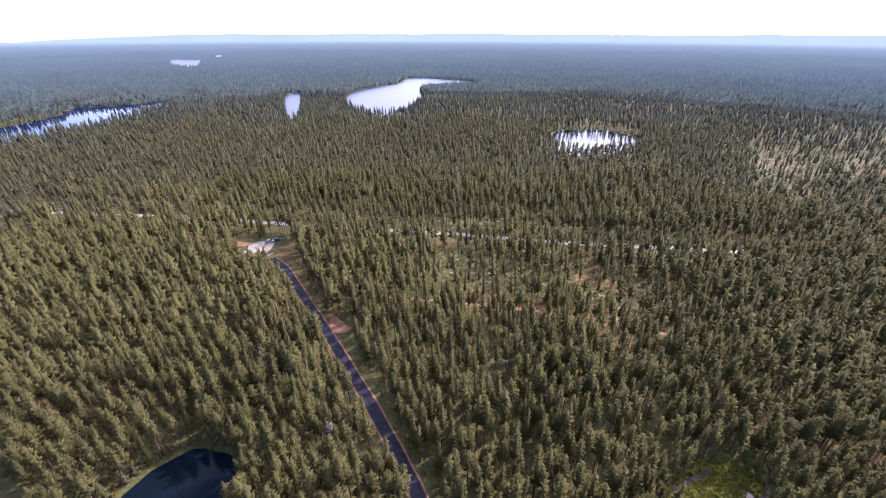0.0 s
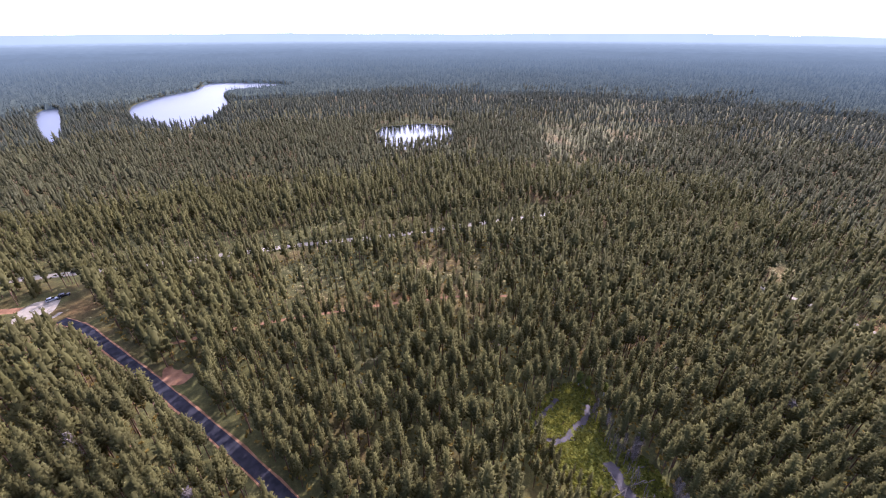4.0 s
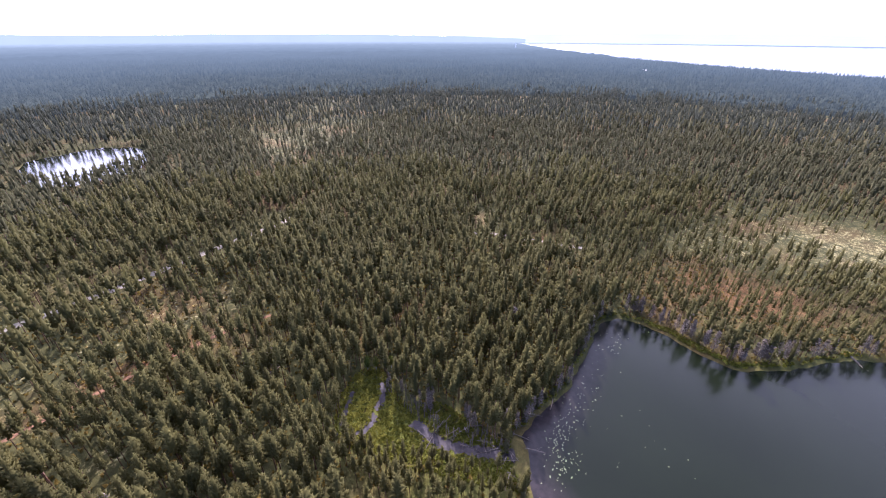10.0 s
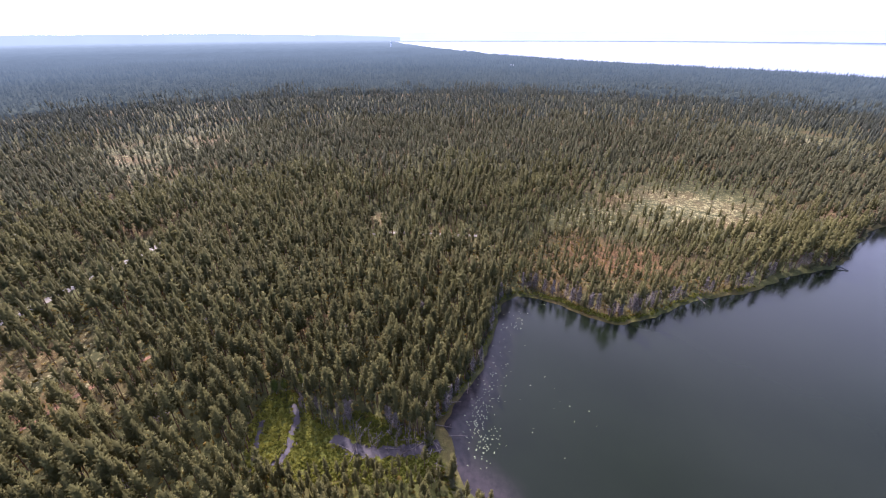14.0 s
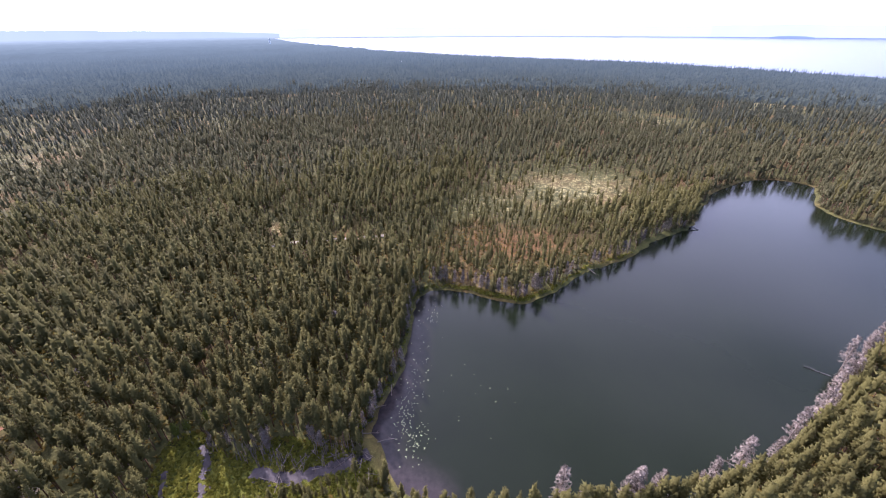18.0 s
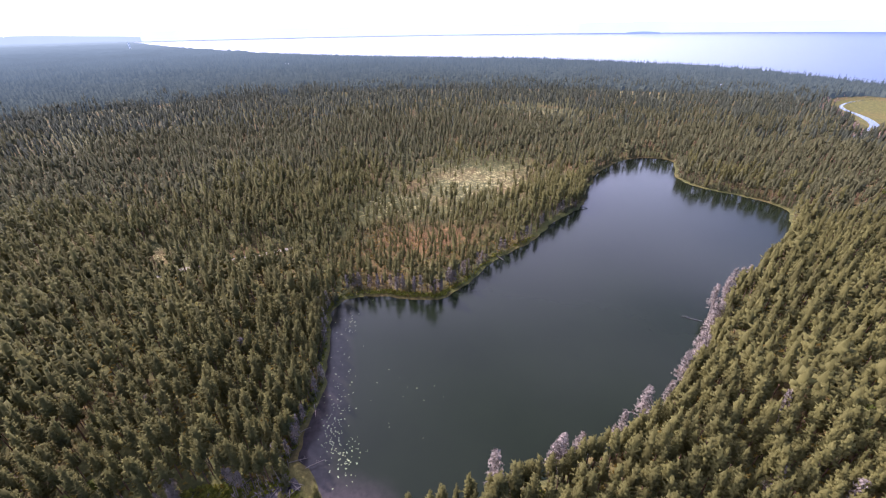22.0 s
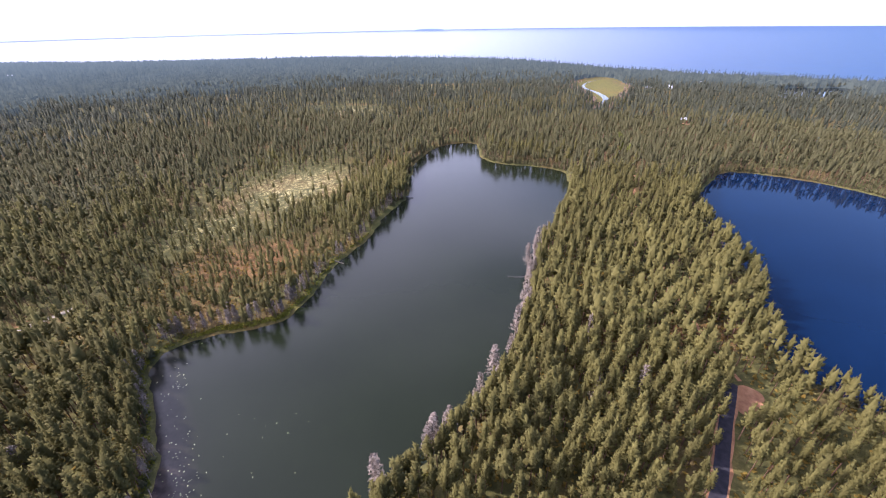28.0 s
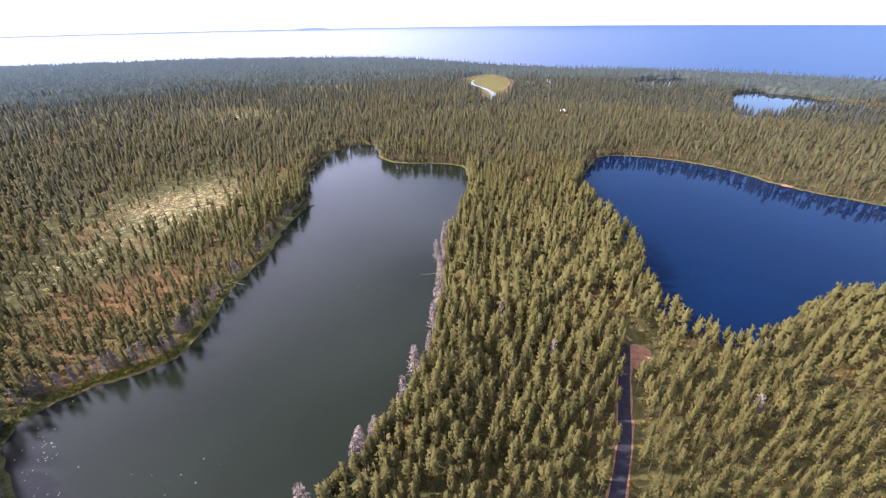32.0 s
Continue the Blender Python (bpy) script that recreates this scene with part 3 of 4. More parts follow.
def tree_shape(kind, seed, tufts, size, needles, sides, limbs, core=(5, 3, 0.45)):
    """Trunk and crown of a tree 1 m tall at unit scale: arrays for the wood and for the needles."""
    rng = np.random.default_rng(seed)
    foot = {"pine": 0.4, "old_pine": 0.5, "spruce": 0.1, "birch": 0.25}[kind] + rng.uniform(-0.06, 0.06)
    if tufts < 3:
        foot *= 0.65
    wide = {"pine": 0.12, "old_pine": 0.142, "spruce": 0.12, "birch": 0.17}[kind] * rng.uniform(0.9, 1.12)
    lean = rng.normal(0, 0.014, 2)
    pts = [(0, 0, -0.02), (lean[0] * 0.4, lean[1] * 0.4, 0.45), (lean[0], lean[1], 0.95)]
    if sides < 4:
        pts = pts[::2]
    wv, wf = tube(pts, (0.012, 0.009, 0.002) if sides > 3 else (0.012, 0.003), sides)
    if tufts < 3:
        wv, wf = wv[:3], np.array([(0, 1, 2)])
    wood_v, wood_f, count = [wv], [wf], len(wv)
    axis_at = lambda z: np.stack([lean[0] * z, lean[1] * z, z], 1)
    V, F, N, base = [], [], [], 0
    if tufts:
        u = (np.arange(tufts) + rng.uniform(0.1, 0.9, tufts)) / tufts
        s = 1 - (1 - u) ** 0.62
        ang = np.arange(tufts) * 2.4 + rng.uniform(0, 0.9, tufts)
        rad = wide * profile(kind, s) * rng.uniform(0.42, 0.86, tufts) * (1 + 0.18 * np.sin(ang * 2 + seed))
        z = foot + (0.95 - foot) * s + rng.normal(0, 0.012, tufts)
        out = np.stack([np.cos(ang), np.sin(ang), np.zeros(tufts)], 1)
        c = axis_at(z) + out * rad[:, None]
        ways = out * (0.85 - 0.45 * s)[:, None] + (0, 0, 0.55) + rng.normal(0, 0.22, c.shape)
        v, f, n = bough_ends(c, ways, size * (0.6 + 0.5 * profile(kind, s)), rng)
        V, F, N, base = [v], [f], [n], len(v)
        for i in range(0, tufts, max(1, tufts // max(1, limbs)))[:limbs] if limbs else []:
            a, b = axis_at(z[i:i + 1])[0] - (0, 0, 0.03), c[i]
            side = np.cross(b - a, (0, 0, 1.0))
            side = side / (np.linalg.norm(side) + 1e-9) * 0.004
            wood_v.append(np.array([a + side, a - side, a + (0, 0, 0.006), b]))
            wood_f.append(np.array([(0, 1, 3), (1, 2, 3), (2, 0, 3)]) + count)
            count += 4
    if needles:
        # loose sprays that fray the outline
        s = rng.uniform(0, 1, needles) ** 1.15
        ang = rng.uniform(0, 6.28, needles)
        out = np.stack([np.cos(ang), np.sin(ang), np.zeros(needles)], 1)
        c = axis_at(foot + (0.96 - foot) * s) + out * (wide * profile(kind, s) * rng.uniform(0.6, 1.02, needles))[:, None]
        tip = out * 0.7 + (0, 0, 0.55) + rng.normal(0, 0.3, c.shape)
        across = np.cross(tip, rng.normal(0, 0.5, c.shape) + (0, 0, 1))
        across /= np.linalg.norm(across, axis=1, keepdims=True) + 1e-9
        q = size * 0.62 * rng.uniform(0.7, 1.4, (needles, 1))
        V.append(np.stack([c + across * q * 0.7, c + tip * q * 1.9, c - across * q * 0.7], 1).reshape(-1, 3))
        F.append(np.arange(3 * needles).reshape(-1, 3) + base)
        N.append(np.repeat(out * 0.8 + (0, 0, 0.4), 3, 0))
        base += 3 * needles
    cv, cf, cn = cone_core(kind, rng, foot, wide * core[2], lean, core[0], core[1])
    V.append(cv)
    F.append(cf + base)
    N.append(cn)
    nv, nf, own_n = np.concatenate(V), np.concatenate(F), np.concatenate(N)
    wv = np.concatenate(wood_v)
    wn = wv * (1, 1, 0) + (1e-5, 0, 0)
    tree_n = nv - np.stack([lean[0] * nv[:, 2], lean[1] * nv[:, 2], foot + 0.5 * (nv[:, 2] - foot)], 1)
    tree_n /= np.linalg.norm(tree_n, axis=1, keepdims=True) + 1e-9
    nn = 0.6 * own_n + 0.55 * tree_n + (0, 0, 0.12)
    normals = np.concatenate([wn / np.linalg.norm(wn, axis=1, keepdims=True), nn / (np.linalg.norm(nn, axis=1, keepdims=True) + 1e-9)])
    return wv, np.concatenate(wood_f), nv, nf, normals


def forest_mesh(name, shapes, x, y, z, h, w, turn, tint, mats):
    """Joins a whole stand: every tree takes one of the shapes, turned and scaled."""
    pick = np.arange(len(x)) % len(shapes)
    V, F, M, T, N, base = [], [], [], [], [], 0
    for k, (wv, wf, nv, nf, nn) in enumerate(shapes):
        i = np.where(pick == k)[0]
        if not len(i):
            continue
        v = np.concatenate([wv, nv])
        f = np.concatenate([wf, nf + len(wv)])
        m = np.concatenate([np.zeros(len(wf)), np.ones(len(nf))])
        c, s = np.cos(turn[i])[:, None], np.sin(turn[i])[:, None]
        X = (v[None, :, 0] * c - v[None, :, 1] * s) * w[i, None] + x[i, None]
        Y = (v[None, :, 0] * s + v[None, :, 1] * c) * w[i, None] + y[i, None]
        Z = v[None, :, 2] * h[i, None] + z[i, None]
        V.append(np.stack([X, Y, Z], 2).reshape(-1, 3))
        F.append((f[None] + (np.arange(len(i)) * len(v))[:, None, None]).reshape(-1, 3) + base)
        M.append(np.tile(m, len(i)))
        T.append(np.repeat(tint[i], len(v)))
        N.append(np.stack([nn[None, :, 0] * c - nn[None, :, 1] * s, nn[None, :, 0] * s + nn[None, :, 1] * c, np.repeat(nn[None, :, 2], len(i), 0)], 2).reshape(-1, 3))
        base += len(i) * len(v)
    return mesh_of(name, np.concatenate(V), np.concatenate(F), mats, np.concatenate(M), {"tint": np.concatenate(T)}, True, np.concatenate(N))


def sites(inner, outer, spacing, rng, margin=0.8, sector=(-60, 205)):
    """Jittered sites of trees on dry ground between two distances from the origin, thinned in the openings."""
    n = int(outer * 1.12 / spacing)
    i, j = np.meshgrid(np.arange(-n, n + 1), np.arange(-n, n + 1))
    P = np.stack([(i + 0.5 * (j % 2)).ravel() * spacing, j.ravel() * spacing * 0.9], 1)
    P = P + rng.uniform(-0.42, 0.42, P.shape) * spacing
    d = np.hypot(P[:, 0], P[:, 1]) * (1 + 0.1 * np.clip(waves(P, 170, 77), -1, 1) + rng.normal(0, 0.07, len(P)) * np.clip(np.hypot(P[:, 0], P[:, 1]) / 100 - 2, 0, 1))
    az = np.degrees(np.arctan2(P[:, 0], P[:, 1])) % 360
    lo, hi = sector
    ok = (d > inner) & (d <= outer) & (((az - lo) % 360) <= (hi - lo))
    P = P[ok]
    P = P[water_distance(P) > margin]
    for name, gap in (("road", 2.6), ("light_road", 5.4), ("link_road", 2.6), ("trail", 1.6), ("red_trail", 1.2), ("east_track", 2.6)):
        P = P[line_distance(P, ROADS[name], False) > gap + (name == "road") * (1.4 * (P[:, 1] > 20) + 0.8 * (P[:, 1] > 95))]
    for m, gap in zip(MEADOWS, (0, 4 if spacing > 4.6 else -6)):
        P = P[shore_distance(P, m) > gap]
    for x, y, rx, ry, t in ((8.3, -129.5, 6.6, 9, 12), (-92, 185, 16, 15, 60), (-82, 171, 11, 12, 0), (-37, 119, 7, 11, 32), (176, -478, 12, 9, 30), (-39, -350, 8, 4, 20)):
        P = P[blob(P, x, y, rx, ry, t) < 0.37]
    keep = rng.uniform(0, 1, len(P)) > np.clip(openness(P), 0, 1) * 0.74 + 0.3 * blob(P, *CLEARINGS[0]) + heathness(P) * 0.15 * (P[:, 0] > 120) + 0.55 * blob(P, 58, 32, 12, 34) + 0.12 * (waves(P, 60, 8) > 0.6)
    return P[keep]


def stand_numbers(P, rng):
    n = len(P)
    stunted = np.clip(heathness(P) * (P[:, 0] > 120) * 0.55 + openness(P) * 0.4 + 0.2 * blob(P, *CLEARINGS[0]) + 0.5 * blob(P, 58, 32, 12, 34), 0, 0.6)
    h = (15.6 + 1.5 * waves(P, 70, 4) + rng.normal(0, 1.6, n)) * (1 - stunted)
    h = h * np.where(water_distance(P) < 3, 0.84, 1.0) * (1 - 0.2 * blob(P, -25, -95, 50, 55))
    w = h * rng.uniform(0.72, 1.02, n) * (1 - 0.5 * stunted) * (1 + 0.22 * blob(P, 45, -125, 40, 90)) * (1 - 0.2 * blob(P, -25, -95, 50, 55))
    tint = np.clip(0.45 + 0.16 * waves(P, 90, 6) + 0.14 * waves(P, 420, 16) + 0.5 * blob(P, 40, -125, 42, 95) - 0.12 * blob(P, -30, -95, 35, 50) - 0.2 * (P[:, 1] > 40) * (P[:, 0] < 20) + rng.normal(0, 0.22, n), 0, 1)
    return np.full(n, 0.25), np.clip(h, 4, 23), w, rng.uniform(0, 6.28, n), tint


NEAR_SHAPES = [tree_shape("old_pine" if k in (2, 4, 6, 8) else "pine", 20 + k, 42, 0.028, 76, 4, 5, (6, 4, 0.5)) for k in range(9)] + [tree_shape("spruce", 40, 42, 0.025, 60, 4, 0, (6, 4, 0.6))]
MID_SHAPES = [tree_shape("old_pine" if k in (2, 5) else "pine", 60 + k, 10, 0.043, 14, 3, 0, (5, 3, 0.55)) for k in range(7)] + [tree_shape("spruce", 70, 12, 0.038, 16, 3, 0, (5, 3, 0.7))]
MID_SHAPES_B = [tree_shape("old_pine" if k % 2 else "pine", 100 + k, 3, 0.058, 3, 3, 0, (4, 2, 0.6)) for k in range(7)] + [tree_shape("spruce", 110, 4, 0.045, 4, 3, 0, (5, 2, 0.95))]
FAR_SHAPES = [tree_shape("pine", 80 + k, 0, 0.09, 6, 3, 0, (4, 2, 0.95)) for k in range(6)]

near = sites(50, 138, 3.6, rng)
# a dense young stand south of the camera, older and looser pines elsewhere
young = blob(near, -25, -95, 50, 55)
near = near[rng.uniform(0, 1, len(near)) < np.clip(0.84 + 0.2 * waves(near, 26, 51) + 0.4 * young, 0, 1)]


def edge_sites(loop, gap, skip=()):
    """A row of trees right along a shore, but for the stretches in skip (centre and radius)."""
    step = np.concatenate([[0], np.cumsum(np.hypot(*np.diff(np.vstack([loop, loop[:1]]), axis=0).T))])
    s = np.arange(0, step[-1], gap) + rng.uniform(-1, 1, int(math.ceil(step[-1] / gap)))
    x, y = (np.interp(s, step, np.append(loop[:, k], loop[0, k])) for k in (0, 1))
    x2, y2 = (np.interp(s + 1, step, np.append(loop[:, k], loop[0, k])) for k in (0, 1))
    n = np.stack([-(y2 - y), x2 - x], 1)
    n /= np.linalg.norm(n, axis=1, keepdims=True) + 1e-9
    P = np.stack([x, y], 1)
    n *= np.where(shore_distance(P + n, loop) > 0, 1, -1)[:, None]
    P = P + n * rng.uniform(0.8, 2.2, (len(P), 1))
    for cx, cy, r in skip:
        P = P[np.hypot(P[:, 0] - cx, P[:, 1] - cy) > r]
    for m in MEADOWS:
        P = P[shore_distance(P, m) > 0]
    return P[water_distance(P) > 0.3]


edges = np.concatenate([edge_sites(LOOPS["main_lake"], 3.4, ((148, -35, 38), (180, -105, 42))), edge_sites(LOOPS["blue_lake"], 3.4), edge_sites(LOOPS["dark_pond"], 3.4)])
edges_d = np.hypot(edges[:, 0], edges[:, 1])
far_edges = edges[(edges_d >= 138) & (edges_d < 450)]
far_edges_d = np.hypot(far_edges[:, 0], far_edges[:, 1])
edges = edges[edges_d < 138]
near = np.concatenate([near, edges])
dist = np.hypot(near[:, 0], near[:, 1])
own = np.where((dist > 58))[0]
own = own[np.argsort(dist[own])][:300]
rest = np.setdiff1d(np.arange(len(near)), own)

# pines the camera passes nearest: things of their own
pine_models = []
for k, (wv, wf, nv, nf, nn) in enumerate(NEAR_SHAPES):
    pine_models.append((mesh_of("trunk", wv, wf, [BARK], smooth=True), [mesh_of("crown", nv, nf, [NEEDLES], None, {"tint": np.full(len(nv), t)}, True, nn[len(wv):]) for t in (0.3, 0.5, 0.75)]))
z, h, w, turn, tint = stand_numbers(near, rng)
for n, i in enumerate(own):
    trunk_mesh, crowns = pine_models[n % 10]
    tree = new("spruce_tree" if n % 10 == 9 else "pine_tree")
    tree.matrix_world = Matrix.LocRotScale((near[i, 0], near[i, 1], z[i]), Euler((0, 0, turn[i])), (w[i], w[i], h[i]))
    tagged(tree, "young dark green spruce in the forest" if n % 10 == 9 else "tall Scots pine with a bare lower trunk and green crown", "tree", "trees of the forest")
    for part_mesh, part_name in ((trunk_mesh, "trunk"), (crowns[int(tint[i] * 2.99)], "crown")):
        ob = new(part_name, part_mesh)
        ob.parent = tree


def stand(name, P, shapes, label, size=1.0, needles=NEEDLES, broad=1.0):
    z, h, w, turn, tint = stand_numbers(P, rng)
    h, w = h * size, w * size * broad
    ob = new(name, forest_mesh(name, shapes, P[:, 0], P[:, 1], z, h, w, turn, tint, [BARK, needles]))
    tagged(ob, label, "forest", kind="stuff")


def shrubs(name, loop_names, gap, skip, label, reach=520, tall=1.0):
    """Low young spruces and bushes that close the foot of the forest along the shores."""
    P = np.concatenate([edge_sites(LOOPS[n], gap, skip) for n in loop_names])
    P = P[np.hypot(P[:, 0], P[:, 1]) < reach]
    n = len(P)
    h = rng.uniform(2.0, 5.5, n) * tall
    ob = new(name, forest_mesh(name, SHRUBS, P[:, 0], P[:, 1], np.full(n, 0.1), h, h * rng.uniform(1.6, 2.4, n), rng.uniform(0, 6.28, n), rng.uniform(0.2, 0.9, n), [BARK, BLEND if reach < 600 else HAZED_NEEDLES]))
    tagged(ob, label, "bushes", kind="stuff")


SHRUBS = [tree_shape("spruce", 150 + k, 8, 0.06, 10, 3, 0, (5, 2, 0.7)) for k in range(4)]
shrubs("shore_bushes", ("main_lake", "blue_lake", "dark_pond", "tree_pond"), 1.9, ((148, -35, 34), (180, -105, 36)), "low bushes and young spruces along the shore")
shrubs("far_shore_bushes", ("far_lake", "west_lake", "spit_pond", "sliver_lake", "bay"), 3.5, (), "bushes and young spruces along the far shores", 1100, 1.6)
stand("forest_near", near[rest], NEAR_SHAPES, "dense stand of Scots pines with bare trunks")
def scrub(name, P, label, shapes=MID_SHAPES):
    """Small slender bog pines."""
    n = len(P)
    h = rng.uniform(4.0, 9.5, n)
    ob = new(name, forest_mesh(name, shapes, P[:, 0], P[:, 1], np.full(n, 0.2), h, h * rng.uniform(0.7, 1.0, n), rng.uniform(0, 6.28, n), rng.uniform(0.3, 0.9, n), [BARK, NEEDLES]))
    tagged(ob, label, "bog pines", kind="stuff")


thick = sites(40, 340, 2.9, rng)
keep_odds = np.clip(0.75 * heathness(thick) * (thick[:, 0] > 120) + 0.42 * openness(thick) * (thick[:, 0] > 180) + 0.7 * blob(thick, 54, 30, 10, 30), 0, 0.7)
marsh_pines = np.stack([rng.uniform(46, 68, 300), rng.uniform(2, 60, 300)], 1)
marsh_pines = marsh_pines[(line_distance(marsh_pines, np.array([(50, 58), (52, 48), (55, 36), (59, 22), (62, 10)]), False) < 4.6) & (shore_distance(marsh_pines, LOOPS["main_lake"]) > 1)]
scrub("marsh_pines", marsh_pines, "small thin pines on the wet bog edge", NEAR_SHAPES)
scrub("bog_pines", thick[rng.uniform(0, 1, len(thick)) < keep_odds], "small slender pines on boggy heath")
low = sites(55, 200, 2.6, rng, 0.6)
low = low[rng.uniform(0, 1, len(low)) < 0.9]
low_v, low_f = sprays(np.repeat(np.column_stack([low, np.full(len(low), 0.75)]), 3, 0) + rng.normal(0, 0.35, (3 * len(low), 3)) * (1, 1, 0.5), rng.normal(0, 0.6, (3 * len(low), 3)) + (0, 0, 1), 0.58, rng, 0.5)
tagged(new("undergrowth", mesh_of("undergrowth", low_v, low_f, [UNDERGROWTH], floats={"tint": np.repeat(np.clip(0.5 + 0.3 * waves(low, 30, 41) + rng.normal(0, 0.15, len(low)), 0, 1), 12)})),
       "bilberry and heather undergrowth on the forest floor", "undergrowth", kind="stuff")
under = sites(0, 50, 6.0, rng, 0.8, (-180, 180))
stand("forest_below", under, MID_SHAPES, "pines on the ground below the camera")
stand("forest_middle", np.concatenate([sites(138, 300, 4.5, rng), far_edges[far_edges_d < 300]]), MID_SHAPES, "dense pine forest with sunlit gaps", broad=1.16)
# from here outwards the needle colours carry some painted haze
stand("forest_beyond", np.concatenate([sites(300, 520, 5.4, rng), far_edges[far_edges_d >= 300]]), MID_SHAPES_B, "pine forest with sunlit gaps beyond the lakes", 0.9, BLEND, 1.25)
stand("forest_far", sites(520, 760, 6.8, rng, 1.0), FAR_SHAPES, "far pine and spruce forest", 0.82, HAZED_NEEDLES, 1.3)
FARTHER = [tree_shape("pine", 85 + k, 0, 0.1, 2, 3, 0, (4, 1, 1.25)) for k in range(6)]
FARTHEST = [tree_shape("pine", 90 + k, 0, 0.05, 0, 3, 0, (4, 1, 1.7)) for k in range(5)]


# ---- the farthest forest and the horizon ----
# emissive surface for far things: their haze is painted as a glow
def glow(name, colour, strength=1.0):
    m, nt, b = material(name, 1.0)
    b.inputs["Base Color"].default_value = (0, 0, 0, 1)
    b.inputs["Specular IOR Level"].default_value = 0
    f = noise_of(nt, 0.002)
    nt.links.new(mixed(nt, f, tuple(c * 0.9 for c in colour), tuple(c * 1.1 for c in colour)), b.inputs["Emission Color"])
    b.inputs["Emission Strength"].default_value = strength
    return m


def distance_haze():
    """Forest from some 760 m on: needles at first, then more and more blue haze put into the emission."""
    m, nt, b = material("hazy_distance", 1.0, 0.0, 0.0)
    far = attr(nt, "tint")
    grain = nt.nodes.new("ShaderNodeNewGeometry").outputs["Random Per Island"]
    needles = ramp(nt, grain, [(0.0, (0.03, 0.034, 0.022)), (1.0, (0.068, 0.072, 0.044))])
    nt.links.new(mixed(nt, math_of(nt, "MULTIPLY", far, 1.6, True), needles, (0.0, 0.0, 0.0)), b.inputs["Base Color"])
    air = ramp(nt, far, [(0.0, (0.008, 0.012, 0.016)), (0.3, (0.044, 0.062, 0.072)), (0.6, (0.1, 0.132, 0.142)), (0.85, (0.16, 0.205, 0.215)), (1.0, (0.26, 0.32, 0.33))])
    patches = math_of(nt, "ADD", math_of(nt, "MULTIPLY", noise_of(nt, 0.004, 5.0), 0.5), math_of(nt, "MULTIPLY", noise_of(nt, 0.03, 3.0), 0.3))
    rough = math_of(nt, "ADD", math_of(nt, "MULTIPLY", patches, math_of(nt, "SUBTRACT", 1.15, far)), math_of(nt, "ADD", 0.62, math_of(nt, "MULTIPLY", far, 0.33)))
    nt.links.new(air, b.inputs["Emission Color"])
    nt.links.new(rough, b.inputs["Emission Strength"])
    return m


HAZE = distance_haze()


# how much haze is painted on, growing with distance
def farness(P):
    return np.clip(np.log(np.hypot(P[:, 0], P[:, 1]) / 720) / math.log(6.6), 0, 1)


def ring_sheet(name, r0, r1, rings, spokes, height, mat, label, a0=0.0, a1=2 * math.pi, kind="stuff"):
    r = r0 * (r1 / r0) ** np.linspace(0, 1, rings)
    a = np.linspace(a0, a1, spokes)
    rr, aa = np.meshgrid(r, a, indexing="ij")
    P = np.stack([(rr * np.sin(aa)).ravel(), (rr * np.cos(aa)).ravel()], 1)
    P = P + rng.uniform(-0.3, 0.3, P.shape) * (rr.ravel() * 2 * math.pi / spokes)[:, None]
    dry = water_distance(P)
    wet = (dry <= 3) | (shore_distance(P, MEADOWS[1]) < 14) | (np.arange(len(P)) < spokes)
    z = np.where(wet, -1.5, height * rng.uniform(0.5, 1.0, len(P)))
    ob = new(name, mesh_of(name, np.column_stack([P, z]), grid_faces(rings, spokes), [mat], floats={"tint": farness(P)}))
    return tagged(ob, label, "forest" if kind == "stuff" else "backdrop", kind=kind)


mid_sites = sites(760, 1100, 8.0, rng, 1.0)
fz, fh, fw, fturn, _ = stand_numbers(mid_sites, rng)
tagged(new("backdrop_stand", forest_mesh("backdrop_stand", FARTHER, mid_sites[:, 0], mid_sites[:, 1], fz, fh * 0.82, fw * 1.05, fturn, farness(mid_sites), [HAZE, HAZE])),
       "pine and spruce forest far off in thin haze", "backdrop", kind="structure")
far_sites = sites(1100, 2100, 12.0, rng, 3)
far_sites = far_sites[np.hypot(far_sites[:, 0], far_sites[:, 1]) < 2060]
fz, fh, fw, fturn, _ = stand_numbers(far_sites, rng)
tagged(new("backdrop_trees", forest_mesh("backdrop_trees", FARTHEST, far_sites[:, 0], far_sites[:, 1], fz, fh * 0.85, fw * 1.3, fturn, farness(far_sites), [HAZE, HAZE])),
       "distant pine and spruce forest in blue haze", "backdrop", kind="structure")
# sheet added to hide the bare ground, coloured with the same glowing haze
ring_sheet("backdrop_canopy", 770, 2070, 70, 800, 8, HAZE, "hazy glowing sheet that fills in under the distant forest", radians(-62), radians(207), "structure")
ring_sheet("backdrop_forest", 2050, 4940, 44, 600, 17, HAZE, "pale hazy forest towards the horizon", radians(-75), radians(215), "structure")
ring_sheet("forest_behind", 1100, 2400, 40, 200, 16, CANOPY, "forest behind the camera", radians(205), radians(300))
stand("forest_south", sites(60, 1100, 13.0, rng, 3, (205, 300)), FARTHEST, "forest behind the hovering camera")


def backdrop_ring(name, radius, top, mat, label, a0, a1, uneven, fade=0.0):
    """A far glowing wall that stands for hazy land or water; its top sinks away over the last fade degrees."""
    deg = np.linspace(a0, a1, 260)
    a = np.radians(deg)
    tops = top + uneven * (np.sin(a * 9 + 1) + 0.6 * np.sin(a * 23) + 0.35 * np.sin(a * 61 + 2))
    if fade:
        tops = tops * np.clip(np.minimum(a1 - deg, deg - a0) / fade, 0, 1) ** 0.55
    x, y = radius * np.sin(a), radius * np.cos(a)
